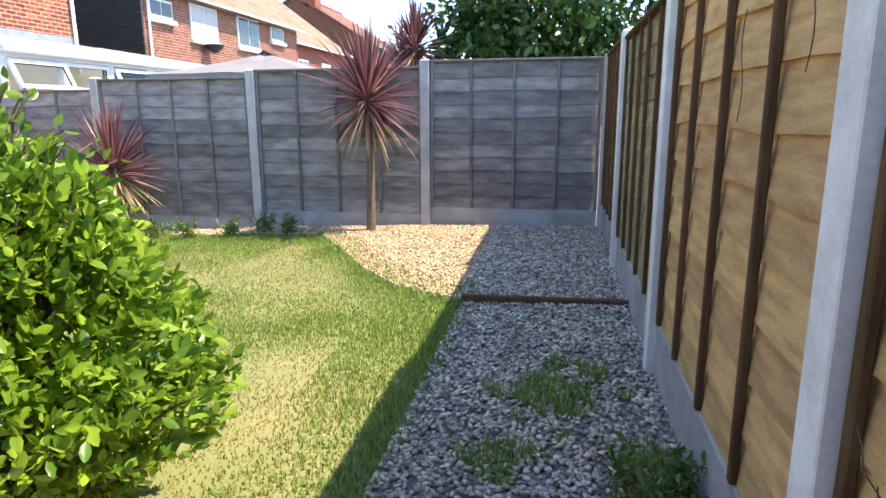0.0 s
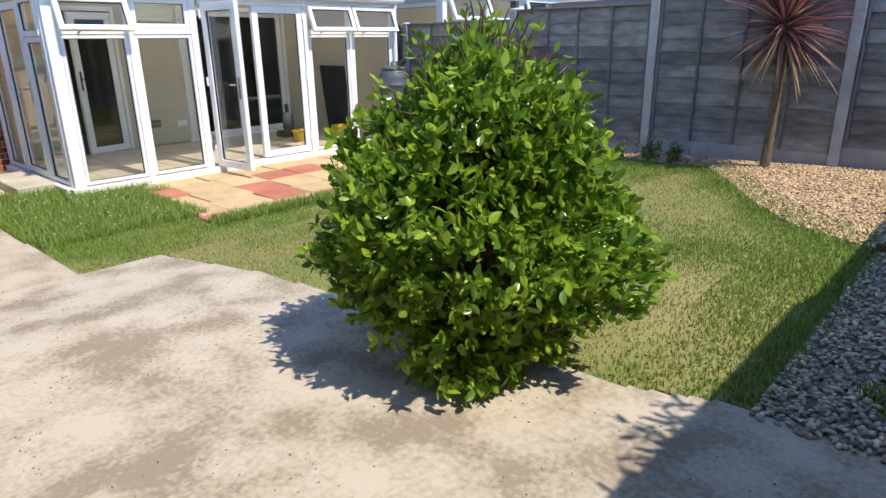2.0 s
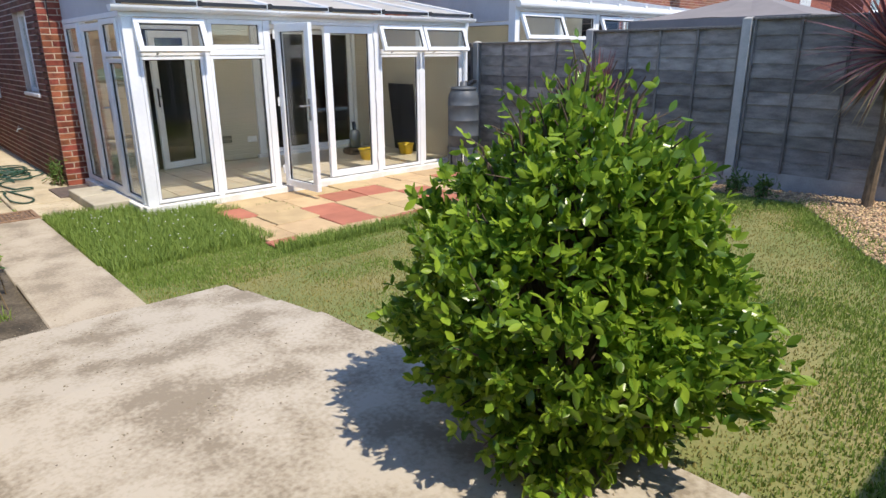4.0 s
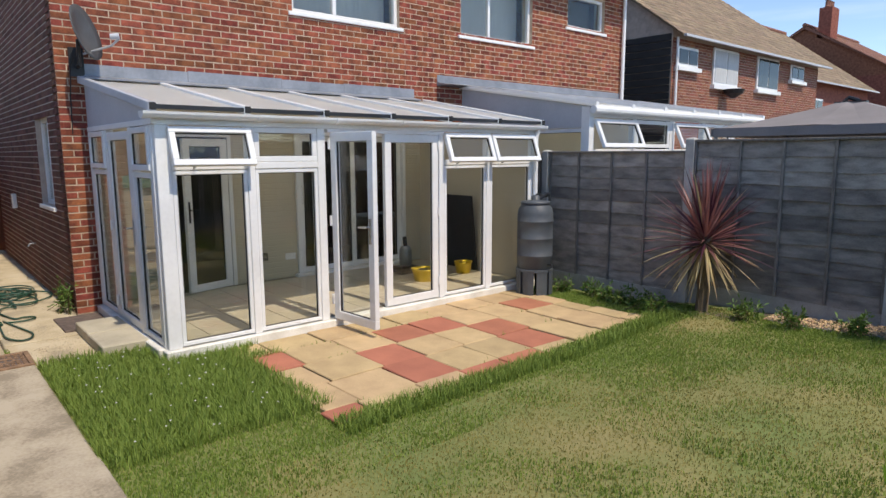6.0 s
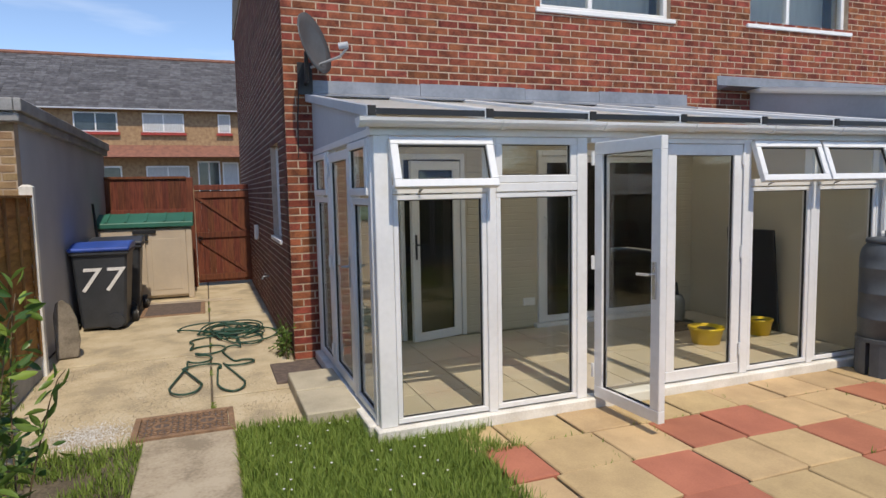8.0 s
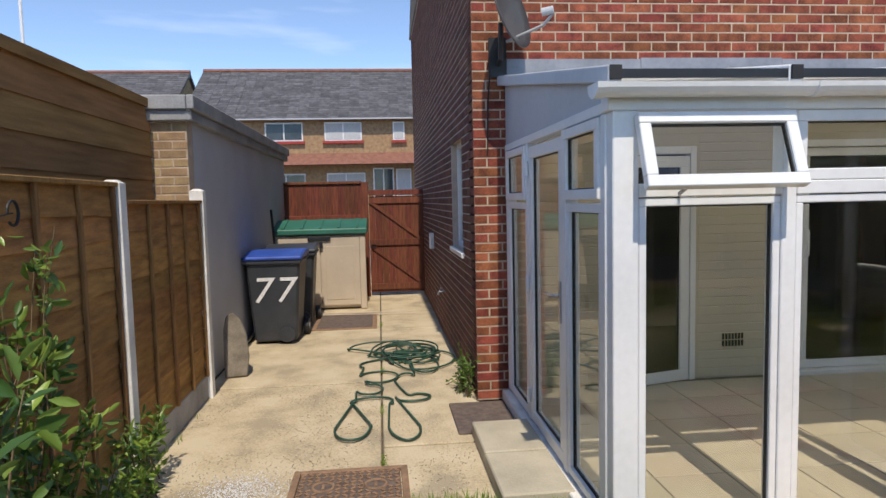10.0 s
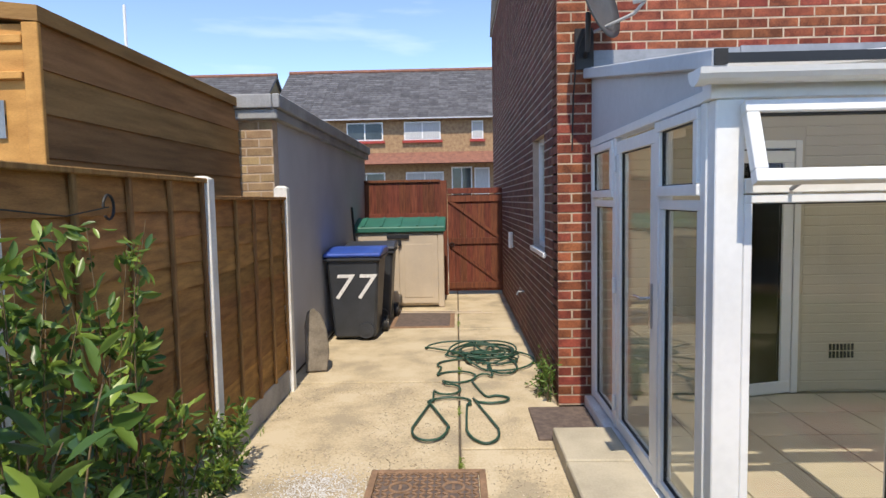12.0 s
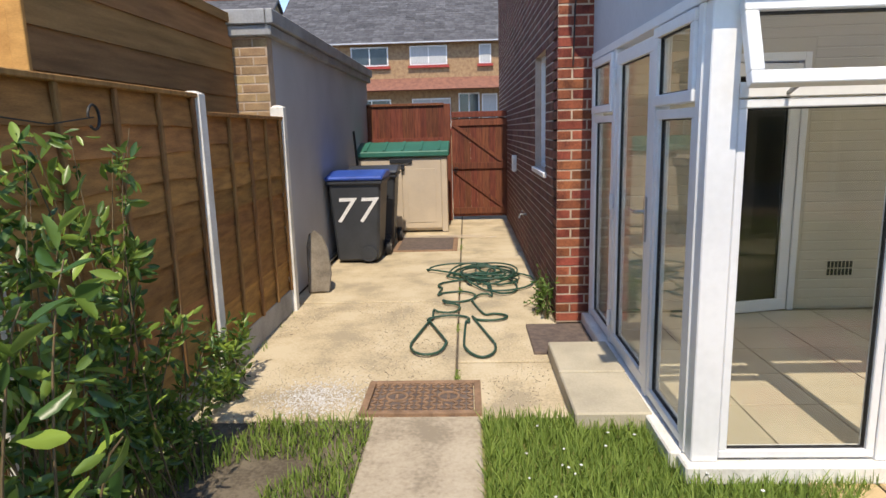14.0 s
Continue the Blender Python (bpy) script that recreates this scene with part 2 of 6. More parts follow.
YELLOW = mat("yellow_plastic", (0.7, 0.5, 0.03), (0.6, 0.4, 0.02), 0.45, 5, 60, 0.02)
CURTAIN = mat("net_curtain", (0.55, 0.57, 0.58), (0.4, 0.42, 0.44), 0.9, 5, 20, 0.1, stretch=(14, 14, 0.6))
SLATE = mat("slate_roof", (0.115, 0.115, 0.125), (0.06, 0.06, 0.068), 0.75, 5, 40, 0.3, island=0.3)
ROOF_TILE = mat("brown_roof_tile", (0.3, 0.22, 0.14), (0.17, 0.125, 0.085), 0.85, 4, 40, 0.3, island=0.2)
RED_TILE = mat("red_roof_tile", (0.27, 0.125, 0.08), (0.17, 0.08, 0.055), 0.85, 5, 40, 0.3, island=0.2)
RED_SILL = mat("red_sill", (0.4, 0.05, 0.04), (0.3, 0.04, 0.03), 0.6, 5, 40, 0.05)
CLAD = mat("black_cladding", (0.035, 0.033, 0.032), (0.02, 0.02, 0.02), 0.7, 5, 40, 0.1)
CANVAS = mat("grey_canvas", (0.24, 0.22, 0.22), (0.19, 0.175, 0.175), 0.9, 2, 60, 0.15)
BARK = mat("bark", (0.14, 0.1, 0.065), (0.07, 0.05, 0.035), 0.95, 14, 60, 0.6)
TRUNK = mat("fibrous_trunk", (0.2, 0.15, 0.1), (0.1, 0.075, 0.05), 0.95, 14, 60, 0.6, stretch=(3, 3, 1))
STEM = mat("reddish_green_stem", (0.2, 0.14, 0.07), (0.12, 0.085, 0.045), 0.7, 14, 60, 0.1)
CORD = leaf_mat("purple_sword_leaf", (0.34, 0.15, 0.14), (0.085, 0.028, 0.045), 0.4, 0.25)
CORD_DRY = leaf_mat("dry_sword_leaf", (0.55, 0.46, 0.24), (0.36, 0.26, 0.15), 0.6, 0.25)
BUSH_L = leaf_mat("glossy_green_leaf", (0.38, 0.54, 0.055), (0.1, 0.21, 0.025), 0.27, 0.45)
TREE_L = leaf_mat("laurel_leaf", (0.07, 0.16, 0.035), (0.02, 0.06, 0.012), 0.35, 0.25)
VINE_L = leaf_mat("jasmine_leaf", (0.28, 0.4, 0.07), (0.05, 0.12, 0.03), 0.35, 0.3)
GRASS_M = leaf_mat("grass_blade", (0.31, 0.41, 0.1), (0.17, 0.26, 0.055), 0.6, 0.35, spec=0.2)
GRASS_DRY = leaf_mat("dry_grass_blade", (0.42, 0.36, 0.14), (0.28, 0.28, 0.095), 0.7, 0.3, spec=0.2)
WEED_L = leaf_mat("weed_leaf", (0.16, 0.27, 0.05), (0.06, 0.13, 0.025), 0.5, 0.3)
GLASS = glass_mat("clear_glass")
GLASS_DK = mat("dark_window_glass", (0.05, 0.065, 0.075), (0.03, 0.04, 0.045), 0.06, 2, 20, 0.0)

# ---- mesh helpers ----


class Shape:
    """Collects vertices and faces of one mesh."""

    def __init__(self):
        self.v, self.f = [], []

    def add(self, vs, fs):
        k = len(self.v)
        self.v += [tuple(p) for p in vs]
        self.f += [tuple(i + k for i in q) for q in fs]
        return self

    def box(self, x0, x1, y0, y1, z0, z1, m=None):
        vs = [Vector((x, y, z)) for x in (x0, x1) for y in (y0, y1) for z in (z0, z1)]
        if m:
            vs = [m @ p for p in vs]
        return self.add(vs, [(0, 1, 3, 2), (4, 6, 7, 5), (0, 4, 5, 1), (2, 3, 7, 6), (0, 2, 6, 4), (1, 5, 7, 3)])

    def tube(self, pts, rad, n=8, cap=True):
        pts = [Vector(p) for p in pts]
        rads = rad if isinstance(rad, (list, tuple)) else [rad] * len(pts)
        vs, fs = [], []
        side = None
        for i, p in enumerate(pts):
            d = (pts[min(i + 1, len(pts) - 1)] - pts[max(i - 1, 0)]).normalized()
            if side is None:
                side = d.orthogonal().normalized()
            side = (side - d * side.dot(d)).normalized()
            up = d.cross(side)
            for j in range(n):
                a = 2 * math.pi * j / n
                vs.append(p + (side * math.cos(a) + up * math.sin(a)) * rads[i])
        for i in range(len(pts) - 1):
            for j in range(n):
                fs.append((i * n + j, i * n + (j + 1) % n, (i + 1) * n + (j + 1) % n, (i + 1) * n + j))
        if cap:
            fs.append(tuple(reversed(range(n))))
            fs.append(tuple(range((len(pts) - 1) * n, len(pts) * n)))
        return self.add(vs, fs)

    def lathe(self, prof, n=28, c=(0, 0, 0)):
        vs = [(c[0] + r * math.cos(2 * math.pi * j / n), c[1] + r * math.sin(2 * math.pi * j / n), c[2] + z) for r, z in prof for j in range(n)]
        fs = [(i * n + j, i * n + (j + 1) % n, (i + 1) * n + (j + 1) % n, (i + 1) * n + j) for i in range(len(prof) - 1) for j in range(n)]
        fs += [tuple(reversed(range(n))), tuple(range((len(prof) - 1) * n, len(prof) * n))]
        return self.add(vs, fs)

    def prism(self, poly, axis, a, b):
        """A polygon in the plane across an axis, drawn out from a to b."""
        put = {"x": lambda p, q, t: (t, p, q), "y": lambda p, q, t: (p, t, q), "z": lambda p, q, t: (p, q, t)}[axis]
        n = len(poly)
        vs = [put(p, q, a) for p, q in poly] + [put(p, q, b) for p, q in poly]
        fs = [tuple(range(n)), tuple(reversed(range(n, 2 * n)))] + [(i, i + n, (i + 1) % n + n, (i + 1) % n) for i in range(n)]
        return self.add(vs, fs)

    def mesh(self, name, bevel=0.0, smooth=False, segs=1):
        me = bpy.data.meshes.new(name)
        me.from_pydata(self.v, [], self.f)
        b = bmesh.new()
        b.from_mesh(me)
        bmesh.ops.recalc_face_normals(b, faces=b.faces)
        if bevel:
            bmesh.ops.bevel(b, geom=b.edges[:], offset=bevel, segments=segs, affect="EDGES", clamp_overlap=True)
        b.to_mesh(me)
        b.free()
        if smooth:
            me.polygons.foreach_set("use_smooth", [True] * len(me.polygons))
        return me


def part(name, shape, material, parent=None, label="", bevel=0.0, smooth=False, m=None, kind=""):
    me = shape.mesh(name, bevel, smooth) if isinstance(shape, Shape) else shape
    if not me.materials:
        me.materials.append(material)
    ob = new(name, me)
    ob.parent = parent
    if m:
        ob.matrix_basis = m
    return tagged(ob, label=label, kind=kind)


def thing(name, label, category, m=None, group="", kind=""):
    ob = new(name)
    if m:
        ob.matrix_basis = m
    return tagged(ob, label, category, group, kind)


def fast_mesh(name, v, f):
    """A mesh from arrays: vertices (n, 3) and faces of one size (m, k)."""
    me = bpy.data.meshes.new(name)
    k = f.shape[1]
    me.vertices.add(len(v)), me.loops.add(f.size), me.polygons.add(len(f))
    me.vertices.foreach_set("co", v.astype(np.float32).ravel())
    me.loops.foreach_set("vertex_index", f.astype(np.int32).ravel())
    me.polygons.foreach_set("loop_start", np.arange(0, f.size, k, dtype=np.int32))
    me.polygons.foreach_set("loop_total", np.full(len(f), k, dtype=np.int32))
    me.update(calc_edges=True)
    return me


def strew(name, base_v, base_f, places, turns, sizes, extra=None):
    """Many copies of one small shape joined: places (n,3), turns (n,3,3), sizes (n,) or (n,3)."""
    n = len(places)
    s = sizes if sizes.ndim == 2 else sizes[:, None]
    v = base_v[None] * s[:, None, :]
    v = np.einsum("nij,nkj->nki", turns, v) + places[:, None, :]
    f = base_f[None] + (np.arange(n) * len(base_v))[:, None, None]
    return fast_mesh(name, v.reshape(-1, 3), f.reshape(-1, base_f.shape[1]))


def frames_of(zs, spin):
    """Rotations whose third axis is zs, spun about it."""
    z = zs / np.linalg.norm(zs, axis=1, keepdims=True)
    ref = np.where(np.abs(z[:, 2:3]) > 0.95, np.array([[1.0, 0, 0]]), np.array([[0, 0, 1.0]]))
    x = np.cross(ref, z)
    x /= np.linalg.norm(x, axis=1, keepdims=True)
    y = np.cross(z, x)
    c, s = np.cos(spin)[:, None], np.sin(spin)[:, None]
    return np.stack([x * c + y * s, y * c - x * s, z], axis=2)


def ramp(t, keys):
    return float(np.interp(t, [k for k, _ in keys], [v for _, v in keys]))


RISE = [(-7.4, 0), (-5.6, 0.01), (-4.7, 0.05), (-3.4, 0.2), (-1.5, 0.27), (0.5, 0.31)]


def gz(x, y):
    """Height of the ground: level by the house, rising down the garden."""
    k = min(1, max(0, (y - 4.5) / 2))
    return ramp(x, RISE) + 0.09 * k * math.exp(-((x + 5.0) / 0.9) ** 2)


def gz_np(x, y):
    k = np.clip((y - 4.5) / 2, 0, 1)
    return np.interp(x, [a for a, _ in RISE], [b for _, b in RISE]) + 0.09 * k * np.exp(-((x + 5.0) / 0.9) ** 2)


def sheet(name, inside, x0, x1, y0, y1, step, lift, material, label, category, depth=0.08, jitter=0.0):
    """A ground sheet over the cells whose middle is inside, with its edges drawn down."""
    nx, ny = int(round((x1 - x0) / step)), int(round((y1 - y0) / step))
    idx, vs, fs = {}, [], []

    def vert(i, j):
        if (i, j) not in idx:
            x, y = x0 + i * step, y0 + j * step
            idx[i, j] = len(vs)
            vs.append((x, y, gz(x, y) + lift + jitter * noise.noise((x * 2.3, y * 2.3, 0))))
        return idx[i, j]
    cells = {(i, j) for i in range(nx) for j in range(ny) if inside(x0 + (i + 0.5) * step, y0 + (j + 0.5) * step)}
    for i, j in cells:
        fs.append((vert(i, j), vert(i + 1, j), vert(i + 1, j + 1), vert(i, j + 1)))
    for i, j in cells:
        for di, dj, a, b in ((-1, 0, (i, j + 1), (i, j)), (1, 0, (i + 1, j), (i + 1, j + 1)), (0, -1, (i, j), (i + 1, j)), (0, 1, (i + 1, j + 1), (i, j + 1))):
            if (i + di, j + dj) not in cells:
                p, q = vs[vert(*a)], vs[vert(*b)]
                k = len(vs)
                vs.extend([(p[0], p[1], p[2] - depth), (q[0], q[1], q[2] - depth)])
                fs.append((vert(*b), vert(*a), k, k + 1))
    me = bpy.data.meshes.new(name)
    me.from_pydata(vs, [], fs)
    me.materials.append(material)
    return tagged(new(name, me), label, category, kind="structure")

# ---- ground ----
HX, HY = -9.7, 1.49          # corner of the house
CX, CY0, CY1 = -7.4, 1.745, 6.45   # front and ends of the conservatory
FY, RX, LY = 6.77, 0.42, -0.78   # fences


def curve_y(x):
    return ramp(x, [(-4.4, 6.42), (-2.5, 6.2), (-2.04, 5.5), (-1.6, 4.75), (-1.2, 4.25), (-0.65, 3.9)])


def in_gravel(x, y):
    return (x > -0.65 and y > 1.60) or (-4.4 < x <= -0.65 and y > curve_y(x))


def in_patio(x, y):
    return -7.4 < x < -5.27 and 2.15 < y < 6.0


def in_concrete(x, y):
    return x > -4.63 and y < ramp(x, [(-4.63, 1.37), (-2.9, 1.47), (-1.1, 1.52), (-0.72, 1.66), (-0.35, 1.62), (0.5, 1.61)])


def in_lawn(x, y):
    return x > -8.02 and not in_gravel(x, y) and not in_concrete(x, y) and not (-7.4 < x < -5.3 and 2.2 < y < 5.95) and not (x < CX + 0.02 and y > CY0 - 0.05) and (x > -4.63 or y > 0.85)


part("ground", Shape().box(-900, 900, -900, 900, -0.5, -0.09), noise_two("rough_ground", [(0.12, 0.11, 0.09), (0.2, 0.18, 0.15), (0.26, 0.24, 0.2)], 0.6, 0.95, 0.3), kind="structure")
sheet("lawn", lambda x, y: in_lawn(x, y) and y < FY, -8.05, 0.4, 0.84, 6.8, 0.07, -0.012, LAWN, "worn lawn with green and straw-dry patches", "lawn", jitter=0.005)
sheet("gravel", lambda x, y: in_gravel(x, y), -4.41, 0.42, 1.58, 6.8, 0.05, -0.004, GRAVEL_BED, "bed of grey and cream gravel along the fence", "gravel", jitter=0.006)
sheet("pavement", in_concrete, -4.63, 0.42, -0.85, 1.75, 0.025, 0.0, CONCRETE, "pale worn concrete slab with stains", "concrete", 0.12)
sheet("soil", lambda x, y: (x < -4.63 and y < 0.27) or y > 6.3, -8.0, -4.4, -0.85, 6.85, 0.07, -0.016, SOIL, "dark soil strip with weeds under the fence", "soil", jitter=0.02)
yard = thing("pavement_2", "yellowed concrete yard laid in slabs with open joints", "concrete", kind="structure")
XS, YS = [-19.0, -15.6, -12.7, -10.39, -8.85, -8.02], [-0.85, 0.71, 1.5]
for i in range(len(XS) - 1):
    for j in range(2):
        if i == 4 and j == 0:
            continue
        part("slab", Shape().box(XS[i] + 0.008, XS[i + 1 + (i == 3 and j == 0)] - 0.008, YS[j] + 0.008, YS[j + 1] - 0.008, -0.1, 0.0 - 0.006 * ((i + j) % 2)), YARD, yard, bevel=0.007)
part("bed", Shape().box(-19, -8.02, -0.9, 1.8, -0.12, -0.025), SOIL, yard)
path = thing("path", "narrow cracked concrete garden path between lawn and soil", "path", kind="structure")
for a, b in ((-8.02, -5.80), (-5.78, -4.63)):
    part("slab", Shape().box(a, b - 0.015, 0.27, 0.85, -0.1, 0.004 + gz(b, 0.5) * 0.6), PATHCON, path, bevel=0.008)

patio = thing("patio", "patio of buff and red concrete slabs with weedy joints", "patio", kind="structure")
rows = [-7.36, -6.97, -6.5, -6.02, -5.52, -5.27]
cols = [2.22, 2.52, 3.03, 3.48, 3.93, 4.37, 4.84, 5.28, 5.74, 6.0]
pat_rng = random.Random(4)
red = {(1, 0), (1, 3), (1, 4), (1, 7), (2, 2), (3, 2), (2, 5), (3, 5), (4, 0), (4, 3), (4, 4)}
for i in range(5):
    for k in range(len(cols) - 1):
        sx, sy = rows[i + 1] - rows[i] - 0.014, cols[k + 1] - cols[k] - 0.014
        x, y = (rows[i] + rows[i + 1]) / 2, (cols[k] + cols[k + 1]) / 2 - 0.1 * (rows[i] + 6.5 if i else 0)
        part("slab", Shape().box(-sx / 2, sx / 2, -sy / 2, sy / 2, -0.05, 0), SLAB_RED if (i, k) in red else SLAB_BUFF, patio, bevel=0.007,
             m=pose(x, y, 0.012 + gz(x, y) + pat_rng.uniform(-0.005, 0.006), pat_rng.uniform(-0.6, 0.6), pat_rng.uniform(-0.6, 0.6), pat_rng.uniform(-0.9, 0.9)))

# ---- fences ----
fence_rng = random.Random(7)
BOARDS = {}


FENCES = {}


def fence_of(key):
    if key not in FENCES:
        FENCES[key] = thing("fence", {"grey": "weathered grey lapped wooden fence on concrete posts", "larch": "golden larch fence with white-painted posts", "brown": "dark brown lapped fence with concrete posts"}[key], "fence")
    return FENCES[key]


def fence_panel(m, width, z0, z1, board_mat, batten_mat, label, inner=3, group="grey"):
    """A lapped fence panel in local x from 0 to width, facing local -y."""
    root = thing("fence_panel", label, "", m)
    root.parent = fence_of(group)
    n = max(7, round((z1 - z0) / 0.145))
    h = (z1 - z0) / n
    key = (round(width, 2), round(h, 3))
    if key not in BOARDS:
        BOARDS[key] = []
        for q in range(3):
            s = Shape()
            segs = 6
            ph = fence_rng.uniform(0, 6)
            vs = []
            for i in range(segs + 1):
                x = width * i / segs
                e = 0.007 * math.sin(ph + i * 1.3) + 0.005 * math.sin(ph * 2 + i * 2.9)
                vs += [(x, -0.016, e - 0.02), (x, -0.023, e - 0.018), (x, -0.004, h + 0.012), (x, 0.004, h + 0.012)]
            fs = [(i * 4 + a, i * 4 + b, i * 4 + 4 + b, i * 4 + 4 + a) for i in range(segs) for a, b in ((0, 1), (1, 2), (2, 3), (3, 0))]
            fs += [(0, 3, 2, 1), tuple(segs * 4 + c for c in range(4))]
            BOARDS[key].append(s.add(vs, fs).mesh("board"))
    for i in range(n):
        me = fence_rng.choice(BOARDS[key])
        if me.materials and me.materials[0] != board_mat:
            me = me.copy()
            me.materials.clear()
        part("board", me, board_mat, root, m=pose(0, fence_rng.uniform(-0.002, 0.002), z0 + i * h, fence_rng.uniform(-0.7, 0.7), 0, fence_rng.uniform(-0.15, 0.15)))
    bat = Shape().box(-0.014, 0.014, -0.044, -0.022, z0 - 0.01, z1 + 0.005).mesh("batten", 0.004)
    for i in range(inner + 2):
        x = 0.02 + (width - 0.04) * i / (inner + 1)
        part("batten", bat, batten_mat, root, m=pose(x + fence_rng.uniform(-0.012, 0.012), 0, 0, 0, fence_rng.uniform(-0.35, 0.35), 0))
    part("capping", Shape().box(0, width, -0.055, 0.015, z1, z1 + 0.025), batten_mat, root, bevel=0.004)
    return root


def fence_post(x, y, z0, z1, material, label, turn=0.0, w=0.1, group="grey"):
    s = Shape().box(-w / 2, w / 2, -0.062, 0.05, z0 - 0.2, z1 - 0.02)
    s.add([(-w / 2, -0.062, z1 - 0.02), (w / 2, -0.062, z1 - 0.02), (w / 2, 0.05, z1 - 0.02), (-w / 2, 0.05, z1 - 0.02), (-w / 4, -0.03, z1), (w / 4, -0.03, z1), (w / 4, 0.02, z1), (-w / 4, 0.02, z1)],
          [(0, 1, 5, 4), (1, 2, 6, 5), (2, 3, 7, 6), (3, 0, 4, 7), (4, 5, 6, 7)])
    return part("fence_post", s, material, fence_of({0.0: "grey", -90: "larch", 180: "brown"}[turn]), label, bevel=0.004, m=pose(x, y, 0, 0, 0, turn))


def gravel_board(m, width, z0, z1, group="grey"):
    s = Shape().box(0, width, -0.025, 0.025, z0 - 0.25, z1)
    return part("gravel_board", s, GRAVEL_BOARD, fence_of(group), "grey concrete gravel board", bevel=0.006, m=m)


BX = [-7.46, -5.42, -3.46, -1.48, 0.40]
BTOP = [1.80, 1.92, 1.98, 2.05, 2.05]
BGB = [0.20, 0.32, 0.41, 0.485]
for i, x in enumerate(BX):
    if i < 4:
        fence_post(x, FY, gz(x, FY), BTOP[i], CONC_POST, "pale concrete fence post between weathered panels")
        w = BX[i + 1] - x - 0.09
        fence_panel(pose(x + 0.045, FY, 0), w, BGB[i], [1.755, 1.87, 1.945, 2.01][i], FENCE_GREY, FENCE_GREY_D, "weathered grey lapped wooden fence panel with battens", 3, "grey")
        gravel_board(pose(x + 0.045, FY, 0), w, 0.0, BGB[i] - 0.006)
fence_panel(pose(-9.6, FY, 0), 2.05, 0.15, 1.75, FENCE_GREY, FENCE_GREY_D, "weathered grey lapped wooden fence panel with battens", 3, "grey")

RY = [6.68, 4.92, 2.88, 1.07, -0.78]
RTOP = [2.06, 2.08, 2.05, 2.12, 2.15]
for i, y in enumerate(RY):
    fence_post(RX, y, 0.3, RTOP[i], WHITE_PAINT if i > 0 else CONC_POST, "white-painted concrete fence post" if i > 0 else "grey concrete corner fence post", -90, 0.1)
    if i < 4:
        w = y - RY[i + 1] - 0.09
        fence_panel(pose(RX + 0.01, y - 0.045, 0, 0, 0, -90), w, 0.57, RTOP[i + 1] - 0.05, FENCE_ORANGE if i >= 2 else FENCE_GREEN, BATTEN_BROWN,
                    "golden larch lapped fence panel with dark battens" if i >= 2 else "mossy green-brown lapped fence panel with battens", 3 if i >= 2 else 4, "larch")
        gravel_board(pose(RX, y - 0.045, 0, 0, 0, -90), w, 0.25, 0.56, "larch")

LX = [-10.2, -8.52, -6.75, -4.85, -2.95, -1.05, 0.36]
LTOP = [1.77, 1.79, 1.80, 1.82, 1.9, 1.95, 2.0]
for i, x in enumerate(LX):
    fence_post(x, LY, gz(x, LY), LTOP[i], WHITE_PAINT, "whitened concrete fence post between brown panels", 180, 0.09)
    if i < 6:
        w = LX[i + 1] - x - 0.08
        base = 0.2 + gz(x, 0)
        fence_panel(pose(x + w + 0.04, LY, 0, 0, 0, 180), w, base, LTOP[i + 1] - (0.14 if i == 0 else 0.05), FENCE_BROWN, BATTEN_TAN, "dark brown lapped fence panel with battens", 3, "brown")
        gravel_board(pose(x + w + 0.04, LY, 0, 0, 0, 180), w, 0.0, base - 0.006, "brown")

# timber edging across the gravel
part("edging", Shape().box(-0.66, 0.40, -0.02, 0.02, -0.05, 0.045), BATTEN_BROWN, None, bevel=0.006, m=pose(0, 3.9, gz(0, 4) + 0.0, 0, 0, 1.5), kind="structure")

# ---- house ----
BL, BH, BJ = 0.213, 0.063, 0.012
BRICK_SETS = []


def pieces(spans, cuts):
    for a, b in cuts:
        spans = [(p, q) for s, e in spans for p, q in ((s, min(e, a)), (max(s, b), e)) if q - p > 0.03]
    return spans


